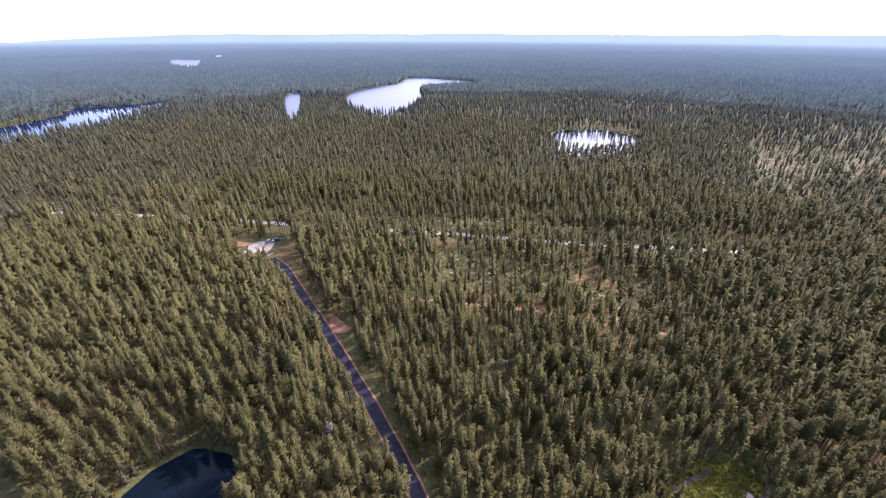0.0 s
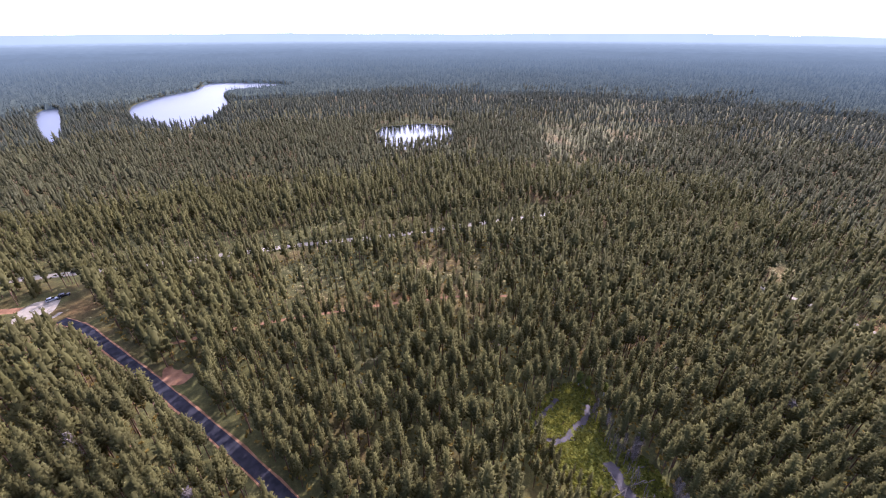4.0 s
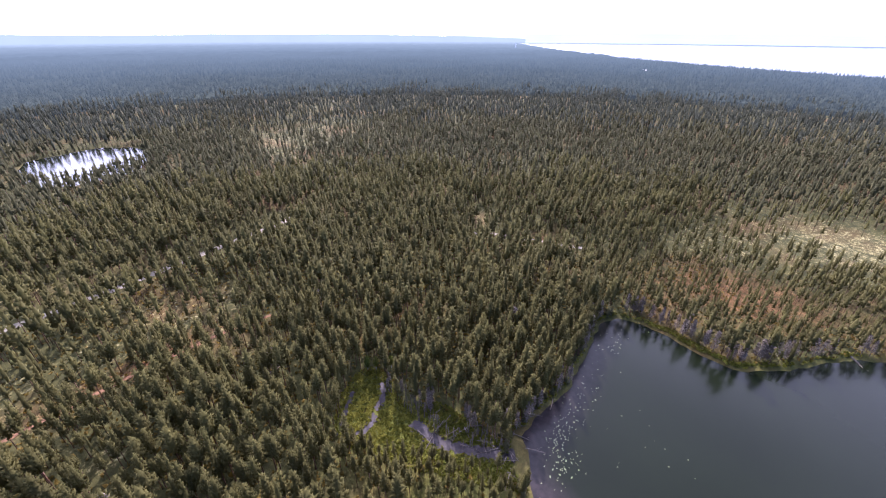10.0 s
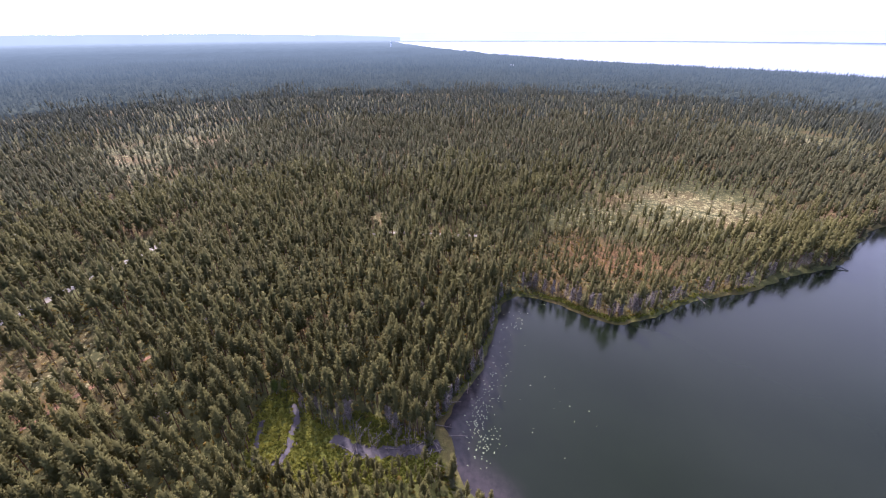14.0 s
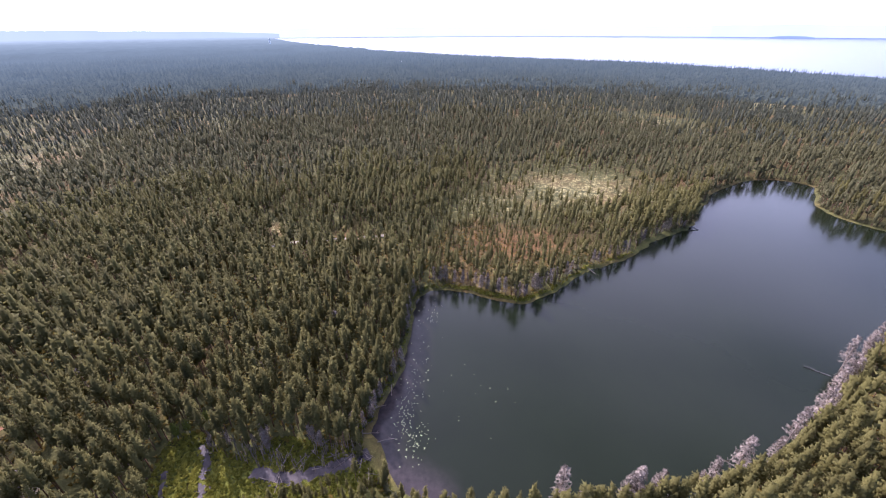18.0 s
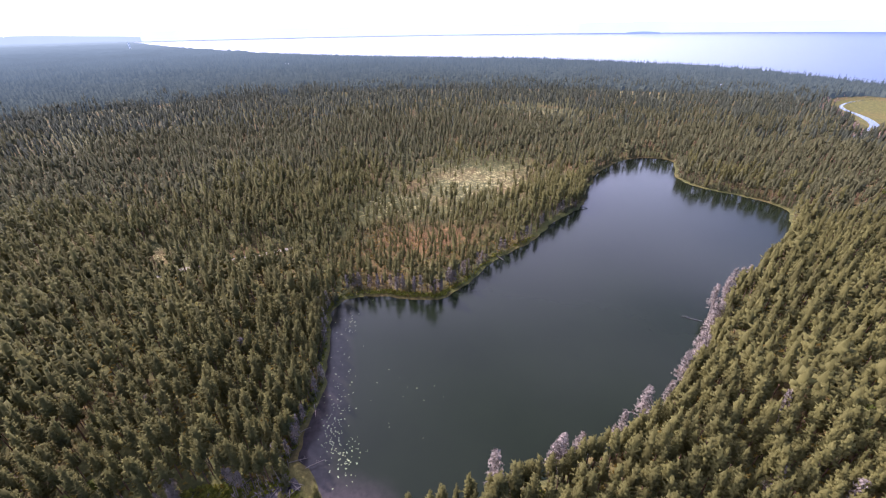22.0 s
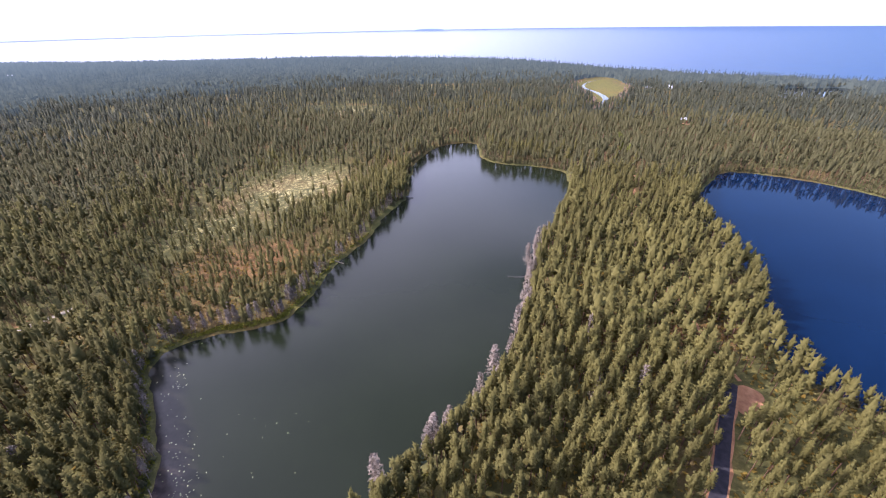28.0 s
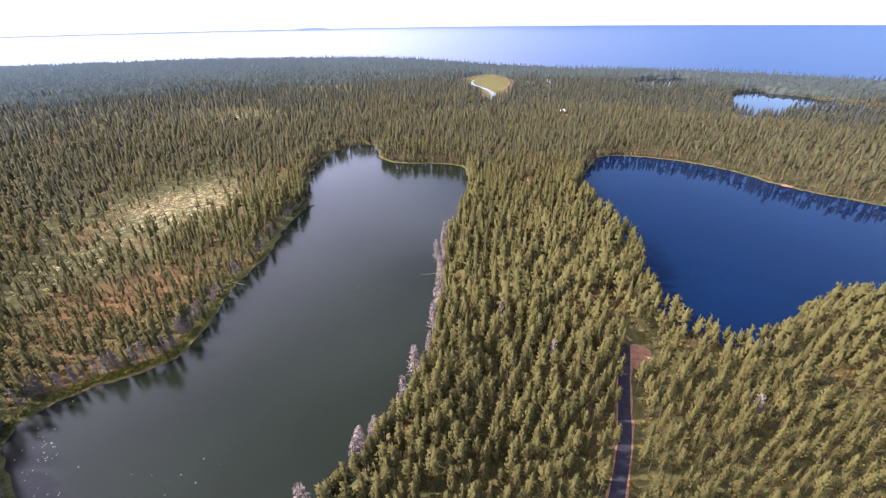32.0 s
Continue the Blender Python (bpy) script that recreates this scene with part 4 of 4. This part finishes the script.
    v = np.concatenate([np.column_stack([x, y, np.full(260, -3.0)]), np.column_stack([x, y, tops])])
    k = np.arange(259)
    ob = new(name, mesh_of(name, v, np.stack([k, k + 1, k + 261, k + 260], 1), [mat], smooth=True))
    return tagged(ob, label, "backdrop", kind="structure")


# the haze over each wall is part of its emission colour
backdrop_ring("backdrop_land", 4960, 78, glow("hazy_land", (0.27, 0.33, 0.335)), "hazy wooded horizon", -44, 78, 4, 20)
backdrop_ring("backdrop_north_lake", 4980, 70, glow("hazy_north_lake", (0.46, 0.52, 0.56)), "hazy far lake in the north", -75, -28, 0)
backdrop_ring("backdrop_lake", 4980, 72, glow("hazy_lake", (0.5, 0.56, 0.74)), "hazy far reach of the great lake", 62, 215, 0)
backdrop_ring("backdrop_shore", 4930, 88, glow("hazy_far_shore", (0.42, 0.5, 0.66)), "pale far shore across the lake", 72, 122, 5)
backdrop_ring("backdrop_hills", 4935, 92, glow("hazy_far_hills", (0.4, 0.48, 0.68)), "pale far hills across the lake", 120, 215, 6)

marsh = sites(440, 760, 4.5, rng, 0.5, (140, 165))
m_edge = shore_distance(marsh, MEADOWS[1])
marsh = marsh[(m_edge > -9) & (m_edge < 12)]
marsh_h = rng.uniform(3, 6, len(marsh))
BUSH = plain("leafless_bush", [(0.3, (0.12, 0.075, 0.055)), (0.7, (0.26, 0.17, 0.13))], 0.4)
tagged(new("marsh_bushes", forest_mesh("marsh_bushes", MID_SHAPES_B, marsh[:, 0], marsh[:, 1], np.full(len(marsh), -1.0), marsh_h, marsh_h * 1.8, rng.uniform(0, 6.28, len(marsh)), np.full(len(marsh), 0.5), [BARK, BUSH])),
       "purplish brown leafless bushes along the marsh", "bushes", kind="stuff")

# ---- things ----
def part(name, me, parent, label=""):
    ob = new(name, me)
    ob.parent = parent
    if label:
        ob["label"] = label
    return ob


def shaped(name, bm, mat):
    me = bpy.data.meshes.new(name)
    bm.to_mesh(me)
    bm.free()
    me.materials.append(mat)
    return me


def stick(bm, a, b, r0, r1, sides=4):
    """A tapered round of wood from a to b."""
    a, b = Vector(a), Vector(b)
    q = (b - a).to_track_quat("Z", "Y").to_matrix()
    rows = []
    for c, r in ((a, r0), (b, r1)):
        rows.append([bm.verts.new(c + q @ Vector((r * math.cos(6.283 * k / sides), r * math.sin(6.283 * k / sides), 0))) for k in range(sides)])
    for k in range(sides):
        bm.faces.new((rows[0][k], rows[0][(k + 1) % sides], rows[1][(k + 1) % sides], rows[1][k]))
    bm.faces.new(rows[1])


def dead_tree_meshes(seed, twigs):
    """A bleached dead conifer 1 m tall at unit scale: trunk and a cone of bare drooping branches."""
    r = random.Random(seed)
    bm = bmesh.new()
    stick(bm, (0, 0, -0.02), (0.01, 0, 0.5), 0.014, 0.009, 5)
    stick(bm, (0.01, 0, 0.5), (0.0, 0.01, 1.0), 0.009, 0.0025, 5)
    trunk = shaped("trunk", bm, DEADWOOD)
    bm = bmesh.new()
    for k in range(twigs):
        z = 0.22 + 0.76 * (k / twigs) ** 0.9
        length = (0.15 * (1.04 - z) ** 0.6 + 0.02) * r.uniform(0.6, 1.15)
        a = k * 2.4 + r.uniform(-0.5, 0.5)
        d = Vector((math.cos(a), math.sin(a), 0))
        tip = d * length + Vector((0, 0, z + r.uniform(-0.05, 0.03)))
        stick(bm, (0.005, 0, z), tip, 0.006, 0.0025, 3)
        for s in (0.5, 0.85):
            side = Vector((-d.y, d.x, r.uniform(-0.3, 0.5))) * r.choice((-1, 1)) * length * r.uniform(0.3, 0.5)
            stick(bm, Vector((0.005, 0, z)).lerp(tip, s), Vector((0.005, 0, z)).lerp(tip, s) + side + d * length * 0.15, 0.0045, 0.002, 3)
    me = bpy.data.meshes.new("twigs")
    bm.to_mesh(me)
    bm.free()
    bv = np.array([v.co[:] for v in me.vertices])
    quads = np.array([list(p.vertices) if len(p.vertices) == 4 else [*p.vertices, p.vertices[2]] for p in me.polygons])
    tri = np.concatenate([quads[:, [0, 1, 2]], quads[:, [0, 2, 3]]])
    tri = tri[(tri[:, 1] != tri[:, 2]) & (tri[:, 0] != tri[:, 2])]
    bpy.data.meshes.remove(me)
    g = np.random.default_rng(seed)
    n = 170
    z = 0.24 + 0.74 * g.uniform(0, 1, n) ** 0.9
    a, rad = g.uniform(0, 6.28, n), (0.15 * (1.04 - z) ** 0.6 + 0.015) * g.uniform(0.3, 0.95, n)
    c = np.stack([rad * np.cos(a), rad * np.sin(a), z], 1)
    sv, sf = sprays(c, g.normal(size=(n, 3)), 0.024, g, 0.7)
    return trunk, mesh_of("bare_crown", np.concatenate([bv, sv]), np.concatenate([tri, sf + len(bv)]), [DEADWOOD])


DEAD_MODELS = [dead_tree_meshes(k, 60) for k in range(4)]
shore = LOOPS["main_lake"]
pick_dead = random.Random(5)


def stretch_of(a, b):
    """The shore points between the ones nearest to a and b."""
    i, j = (int(np.argmin(np.hypot(shore[:, 0] - p[0], shore[:, 1] - p[1]))) for p in (a, b))
    return shore[i:j + 1] if i < j else shore[j:i + 1]


def dead_tree(x, y, h, model, label):
    tree = new("dead_tree")
    w = h * pick_dead.uniform(0.85, 1.25)
    tree.matrix_world = Matrix.LocRotScale((x, y, 0.0), Euler((pick_dead.gauss(0, 0.04), pick_dead.gauss(0, 0.04), pick_dead.uniform(0, 6.28))), (w, w, h))
    tagged(tree, label, "dead tree", "dead trees along the lake shore")
    part("trunk", DEAD_MODELS[model][0], tree)
    part("bare_crown", DEAD_MODELS[model][1], tree)


for a, b, gap, low, high, inland, label in (((76, 15), (146, 3), 3.6, 6, 10, 0.8, "grey dead spruce standing at the lake's edge"),
                                            ((150, -5), (152, -62), 1.7, 6, 10, 3.2, "pale dead pine with bare twigs on the grassy shore"),
                                            ((156, -66), (205, -148), 4.2, 6, 9, 2.0, "pale dead pine with bare twigs on the shore"),
                                            ((112, -172), (55, -30), 4.2, 9, 16, -2.0, "tall pinkish grey dead pine at the water's edge")):
    line = stretch_of(a, b)
    step = np.concatenate([[0], np.cumsum(np.hypot(*np.diff(line, axis=0).T))])
    s = pick_dead.uniform(0, gap)
    while s < step[-1]:
        x, y = np.interp(s, step, line[:, 0]), np.interp(s, step, line[:, 1])
        x2, y2 = np.interp(s + 0.5, step, line[:, 0]), np.interp(s + 0.5, step, line[:, 1])
        n = Vector((x2 - x, y2 - y)).normalized() if abs(x2 - x) + abs(y2 - y) > 1e-6 else Vector((1, 0))
        off = Vector((-n.y, n.x)) * (inland + pick_dead.uniform(-0.8, 2.0))
        trial = np.array([[x + off.x, y + off.y]])
        if (shore_distance(trial, shore)[0] < 0) == (inland > 0):
            off = -off
        dead_tree(x + off.x, y + off.y, pick_dead.uniform(low, high), pick_dead.randrange(4), label)
        s += gap * pick_dead.choice((0.35, 0.5, 0.6, 1.2, 2.6))

# lone dead pines inside the forest
for x, y in ((30, -108), (38, -95), (24, -122), (52, -116), (-22, -118), (44, 84), (62, 92), (88, 78), (12, 84), (-30, 70), (-58, 96), (102, 52), (118, 30), (96, 104)):
    dead_tree(x, y, pick_dead.uniform(10, 15), pick_dead.randrange(4), "grey dead pine standing among living trees")

for k in range(16):
    dead_tree(pick_dead.uniform(74, 80), pick_dead.uniform(22, 58), pick_dead.uniform(4, 8), pick_dead.randrange(4), "small grey dead spruce at the edge of the bog")

# bare snags standing in the flooded creek
for k in range(420):
    x, y = pick_dead.uniform(60, 84), pick_dead.uniform(12, 60)
    if line_distance(np.array([[x, y]]), np.array([(77, 56), (73.5, 48), (71.5, 40), (69, 30), (71, 22), (75, 17)]), False)[0] > 2.8:
        continue
    snag = new("snag")
    h = pick_dead.uniform(2.5, 6)
    bm = bmesh.new()
    lean = (pick_dead.gauss(0, 0.25), pick_dead.gauss(0, 0.25))
    stick(bm, (0, 0, -0.5), (lean[0], lean[1], h), 0.13, 0.05, 5)
    snag.location = (x, y, 0)
    tagged(snag, "bare grey snag standing in the creek", "dead trunk", "snags in the creek")
    part("trunk", shaped("trunk", bm, DEADWOOD), snag)
    for i in range(4):
        bm = bmesh.new()
        z = h * pick_dead.uniform(0.4, 0.95)
        a = pick_dead.uniform(0, 6.28)
        base = Vector((lean[0] * z / h, lean[1] * z / h, z))
        stick(bm, base, base + Vector((math.cos(a), math.sin(a), 0.2)) * pick_dead.uniform(0.3, 0.9), 0.035, 0.012, 3)
        part("broken_limb", shaped("broken_limb", bm, DEADWOOD), snag)


def fallen(name, x, y, z, length, turn, tilt, radius, label, limbs=6, wood=None):
    wood = wood or DEADWOOD
    log = new(name)
    log.matrix_world = pose(x, y, z, 0, tilt, turn)
    tagged(log, label, "log", "fallen logs")
    bm = bmesh.new()
    stick(bm, (0, 0, 0), (length * 0.55, 0.1, 0), radius, radius * 0.75, 7)
    stick(bm, (length * 0.55, 0.1, 0), (length, 0, 0.05), radius * 0.75, radius * 0.3, 7)
    part("trunk", shaped("trunk", bm, wood), log)
    for i in range(limbs):
        bm = bmesh.new()
        s = pick_dead.uniform(0.35, 0.98) * length
        a = pick_dead.uniform(-1.3, 1.3) + (math.pi if i % 2 else 0)
        stick(bm, (s, 0, 0), (s + 0.5, math.cos(a) * pick_dead.uniform(0.5, 1.4), abs(math.sin(a)) * 0.8), radius * 0.25, radius * 0.08, 4)
        part("limb", shaped("limb", bm, wood), log)


fallen("shore_log", 165.5, -76.5, 0.35, 8.5, 205, 6, 0.32, "pale fallen trunk reaching from the shore into the lake")
fallen("floating_log", 95, -133.5, -0.15, 7.0, 48, 0, 0.22, "grey dead tree floating in the lake", 14, DARKWOOD)
fallen("lake_snag", 202, -153, -0.1, 5, 60, -12, 0.3, "grey stump lying in shallow water by the shore", 10, DARKWOOD)
for k in range(30):
    a = pick_dead.gauss(200, 50)
    fallen("fallen_log", pick_dead.uniform(66, 76), pick_dead.uniform(11, 42), 0.6, pick_dead.uniform(4, 8), a, 0, 0.13, "thin grey fallen trunk lying in the bog", 3)
for k in range(8):
    i = shore[(k * 5 + 4) % 40]
    fallen("fallen_log", i[0], i[1], 0.05, pick_dead.uniform(3, 6), pick_dead.uniform(0, 360), 0, 0.12, "thin grey fallen trunk at the lake's edge", 3)

# tussocks of grass and sedge in the bog, and along the grassy shore of the heath
GRASS = foliage("bog_grass", (0.13, 0.13, 0.016), (0.34, 0.3, 0.045))
gr = np.random.default_rng(21)
tuft = np.stack([gr.uniform(50, 84, 9000), gr.uniform(5, 70, 9000)], 1)
tuft = tuft[(shore_distance(tuft, MEADOWS[0]) < 1.2) & (shore_distance(tuft, shore) > 0.4)]
tuft = tuft[np.min([line_distance(tuft, CREEKS[c], False) - w for c, w in (("creek", 1.7), ("creek_head", 0.8), ("creek_west", 0.7))], 0) > 0]
bank = np.stack([gr.uniform(130, 215, 30000), gr.uniform(-160, 12, 30000)], 1)
bank_d = shore_distance(bank, shore)
bank = bank[(bank_d > 0.2) & (bank_d < 1.6 + 1.6 * waves(bank, 14, 66)) & (np.hypot(bank[:, 0] - 150, bank[:, 1] + 35) < 75)]
rim = np.stack([gr.uniform(48, 150, 18000), gr.uniform(-45, 22, 18000)], 1)
rim_d = shore_distance(rim, shore)
bank = np.concatenate([bank, rim[(rim_d > 0.1) & (rim_d < 3.0)]])
tuft = np.concatenate([tuft, bank])
tall = 0.35 + 0.3 * gr.uniform(0, 1, len(tuft))
tuft_v, tuft_f = sprays(np.repeat(np.column_stack([tuft, 0.3 + tall * 0.5]), 2, 0), gr.normal(0, 0.7, (2 * len(tuft), 3)) + (0, 0, 0.7), 0.5, gr, 0.6)
tagged(new("bog_grass", mesh_of("bog_grass", tuft_v, tuft_f, [GRASS], floats={"tint": np.repeat(np.clip(0.35 + 0.35 * waves(tuft, 9, 61) + 0.02 * (tuft[:, 1] - 45) * (tuft[:, 0] < 100) + gr.normal(0, 0.12, len(tuft)), 0, 1), 8)})),
       "bright green grass and sedge tussocks on wet ground", "grass", kind="stuff")

# water lilies on the sheltered water
LILY = plain("lily_leaf", [(0.3, (0.16, 0.19, 0.05)), (0.7, (0.32, 0.33, 0.15))], 0.8, 0.4, spec=0.5)
lily_v, lily_f = [], []
lr = np.random.default_rng(9)
for cx, cy, sx, sy, n in ((84, 4, 5, 1.6, 70), (76, 1, 3, 2.2, 60), (92, 2, 8, 2.5, 40), (131, -4, 5, 2, 26), (112, 0, 12, 2.5, 30), (100, -12, 25, 9, 20)):
    for k in range(n):
        x, y = cx + lr.normal() * sx, cy + lr.normal() * sy
        if shore_distance(np.array([[x, y]]), shore)[0] > -1:
            continue
        r, a0, base = lr.uniform(0.09, 0.2), lr.uniform(0, 6.28), len(lily_v)
        lily_v += [(x + r * math.cos(a0 + i * 1.047), y + r * math.sin(a0 + i * 1.047), -0.225) for i in range(6)]
        lily_f += [(base, base + 1, base + 2, base + 3), (base, base + 3, base + 4, base + 5)]
tagged(new("lily_pads", mesh_of("lily_pads", np.array(lily_v), np.array(lily_f), [LILY])), "pale yellow-green lily leaves floating on the lake", "water plants", kind="stuff")

# ---- parked cars ----
CAR_PAINT = plain("dark_car_paint", [(0.3, (0.012, 0.012, 0.014)), (0.7, (0.02, 0.02, 0.024))], 3, 0.25, spec=0.6)
CAR_PALE = plain("silver_car_paint", [(0.3, (0.35, 0.36, 0.38)), (0.7, (0.45, 0.46, 0.48))], 3, 0.3, 0.4, 0.6)
GLASS = plain("car_glass", [(0.3, (0.01, 0.012, 0.014)), (0.7, (0.02, 0.022, 0.025))], 2, 0.05, spec=0.8)
RUBBER = plain("rubber", [(0.3, (0.012, 0.012, 0.012)), (0.7, (0.03, 0.03, 0.03))], 4)
STEEL = plain("steel", [(0.3, (0.4, 0.4, 0.42)), (0.7, (0.6, 0.6, 0.62))], 4, 0.35, 0.9)
LENS = plain("lamp_lens", [(0.3, (0.6, 0.6, 0.6)), (0.7, (0.8, 0.8, 0.8))], 4, 0.1)


def loft(name, sections, mat):
    """A closed body through rings of points."""
    bm = bmesh.new()
    rings = [[bm.verts.new(p) for p in s] for s in sections]
    n = len(rings[0])
    for a, b in zip(rings, rings[1:]):
        for k in range(n):
            bm.faces.new((a[k], a[(k + 1) % n], b[(k + 1) % n], b[k]))
    bm.faces.new(rings[0][::-1])
    bm.faces.new(rings[-1])
    bmesh.ops.recalc_face_normals(bm, faces=bm.faces)
    bmesh.ops.bevel(bm, geom=bm.edges[:], offset=0.05, segments=1, affect="EDGES")
    return shaped(name, bm, mat)


def car(x, y, turn, paint, label):
    thing = new("car")
    thing.matrix_world = pose(x, y, 0.41, 0, 0, turn)
    tagged(thing, label, "car", "parked cars")
    ring = lambda px, w, z0, z1: [(px, -w, z0), (px, w, z0), (px, w * 1.04, (z0 + z1) / 2), (px, w * 0.95, z1), (px, -w * 0.95, z1), (px, -w * 1.04, (z0 + z1) / 2)]
    part("body", loft("body", [ring(-2.2, 0.75, 0.35, 0.75), ring(-1.9, 0.86, 0.25, 0.92), ring(0.7, 0.88, 0.25, 0.95), ring(1.9, 0.84, 0.25, 0.8), ring(2.2, 0.7, 0.35, 0.65)], paint), thing)
    part("cabin", loft("cabin", [ring(-1.9, 0.74, 0.9, 1.0), ring(-1.5, 0.7, 0.9, 1.42), ring(0.1, 0.68, 0.9, 1.46), ring(1.0, 0.72, 0.9, 0.98)], GLASS), thing, "dark tinted windows")
    part("roof", loft("roof", [ring(-1.5, 0.66, 1.42, 1.47), ring(0.05, 0.64, 1.46, 1.51)], paint), thing)
    for px in (-1.35, 1.35):
        for py in (-0.82, 0.82):
            bm = bmesh.new()
            bmesh.ops.create_cone(bm, cap_ends=True, segments=16, radius1=0.32, radius2=0.32, depth=0.2, matrix=pose(px, py, 0.32, 90, 0, 0))
            wheel = part("wheel", shaped("wheel", bm, RUBBER), thing)
            bm = bmesh.new()
            bmesh.ops.create_cone(bm, cap_ends=True, segments=12, radius1=0.2, radius2=0.18, depth=0.22, matrix=pose(px, py, 0.32, 90, 0, 0))
            part("rim", shaped("rim", bm, STEEL), wheel)
    for px, py in ((2.17, -0.5), (2.17, 0.5)):
        bm = bmesh.new()
        bmesh.ops.create_cube(bm, size=1, matrix=pose(px, py, 0.62) @ Matrix.Diagonal((0.08, 0.3, 0.14, 1)))
        part("headlight", shaped("headlight", bm, LENS), thing)


car(-89.5, 195, 20, CAR_PAINT, "dark parked car on the gravel parking place")
car(-93.0, 193.2, 22, CAR_PALE, "silver parked car on the gravel parking place")
car(-91, 217.5, -6, CAR_PAINT, "dark car standing on the pale gravel road")

# ---- cabins far off, and the mast ----
PAINT = plain("white_boards", [(0.3, (0.7, 0.7, 0.68)), (0.7, (0.82, 0.82, 0.8))], 1.0, 0.6)
RED = plain("red_boards", [(0.3, (0.2, 0.05, 0.035)), (0.7, (0.3, 0.08, 0.05))], 1.0, 0.7)
ROOF = plain("metal_roof", [(0.3, (0.5, 0.5, 0.52)), (0.7, (0.68, 0.68, 0.7))], 0.7, 0.4, 0.3)


def box(bm, x, y, z, sx, sy, sz):
    bmesh.ops.create_cube(bm, size=1, matrix=pose(x, y, z) @ Matrix.Diagonal((sx, sy, sz, 1)))


def cabin(x, y, turn, wall_mat, s, label):
    thing = new("cabin")
    thing.matrix_world = pose(x, y, 0.2, 0, 0, turn) @ Matrix.Scale(s, 4)
    tagged(thing, label, "house", "cabins in the forest")
    bm = bmesh.new()
    box(bm, 0, 0, 1.4, 9, 6, 3.2)
    gable = [bm.verts.new(p) for p in ((-4.5, -3, 3), (-4.5, 3, 3), (-4.5, 0, 5), (4.5, -3, 3), (4.5, 3, 3), (4.5, 0, 5))]
    bm.faces.new(gable[:3])
    bm.faces.new(gable[3:])
    part("wall", shaped("wall", bm, wall_mat), thing)
    bm = bmesh.new()
    for side in (-1, 1):
        bmesh.ops.create_cube(bm, size=1, matrix=pose(0, side * 1.75, 4.0, -side * 33.7, 0, 0) @ Matrix.Diagonal((10, 4.3, 0.15, 1)))
    roof = part("roof", shaped("roof", bm, ROOF), thing)
    bm = bmesh.new()
    box(bm, 1.5, 0.5, 5.2, 0.6, 0.6, 1.2)
    part("chimney", shaped("chimney", bm, STEEL), roof)
    for px in (-2.8, 0.2, 2.8):
        for side in (-1, 1):
            bm = bmesh.new()
            box(bm, px, side * 3.02, 1.7, 1.1, 0.1, 1.2)
            part("window", shaped("window", bm, GLASS), thing)
    bm = bmesh.new()
    box(bm, 4.52, 0, 1.1, 0.1, 1.0, 2.1)
    part("door", shaped("door", bm, PAINT), thing)


cabin(279, -710, 20, PAINT, 1.1, "white cabin with a pale metal roof among pines")
cabin(304, -684, 70, PAINT, 0.9, "small white cabin among the pines")
cabin(269, -787, -10, PAINT, 1.0, "small white shed among the pines")
cabin(579, -652, 30, PAINT, 1.0, "white cabin near the great lake's shore")
cabin(1380, 88, 60, PAINT, 1.2, "long white building in the far forest")
cabin(172, -492, 15, RED, 0.9, "red cabin beside a sandy clearing")
cabin(-930, 1850, 15, PAINT, 2.0, "white house by the far lake")
mast = new("mast")
mast.location = (2732, 948, 0)
tagged(mast, "tall white mast above the far forest", "tower")
bm = bmesh.new()
stick(bm, (0, 0, 0), (0, 0, 34), 4.0, 3.0, 10)
part("shaft", shaped("shaft", bm, PAINT), mast)
bm = bmesh.new()
stick(bm, (0, 0, 34), (0, 0, 39), 4.6, 4.2, 10)
part("head", shaped("head", bm, PAINT), mast)

# broadleaved trees
BIRCH_SHAPES = [tree_shape("birch", 200 + k, 60, 0.034, 120, 5, 6) for k in range(2)]
birch_parts = [(mesh_of("trunk", wv, wf, [PAINT]), mesh_of("crown", nv, nf, [BIRCH], None, {"tint": np.full(len(nv), 0.5)}, True, nn[len(wv):])) for wv, wf, nv, nf, nn in BIRCH_SHAPES]
for k, (x, y, h) in enumerate(((44, -132, 13), (42, -128, 11), (169, -351, 13), (164, -345, 12), (175, -360, 12), (160, -335, 11), (150, -330, 12), (78, 66, 7), (80, 64, 6), (83, 60, 6))):
    tree = new("birch_tree")
    tree.matrix_world = Matrix.LocRotScale((x, y, 0.2), Euler((0, 0, k * 1.3)), (h, h, h))
    tagged(tree, "light green birch among the dark pines", "tree", "birches")
    part("trunk", birch_parts[k % 2][0], tree)
    part("crown", birch_parts[k % 2][1], tree)

# low island far out in the great lake, its haze put into a blue glow
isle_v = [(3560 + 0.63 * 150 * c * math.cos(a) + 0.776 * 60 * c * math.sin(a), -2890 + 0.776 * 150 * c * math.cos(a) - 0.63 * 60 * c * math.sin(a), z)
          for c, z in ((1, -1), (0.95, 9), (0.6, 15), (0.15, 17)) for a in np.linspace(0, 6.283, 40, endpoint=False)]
isle_f = [(r * 40 + i, r * 40 + (i + 1) % 40, (r + 1) * 40 + (i + 1) % 40, (r + 1) * 40 + i) for r in range(3) for i in range(40)]
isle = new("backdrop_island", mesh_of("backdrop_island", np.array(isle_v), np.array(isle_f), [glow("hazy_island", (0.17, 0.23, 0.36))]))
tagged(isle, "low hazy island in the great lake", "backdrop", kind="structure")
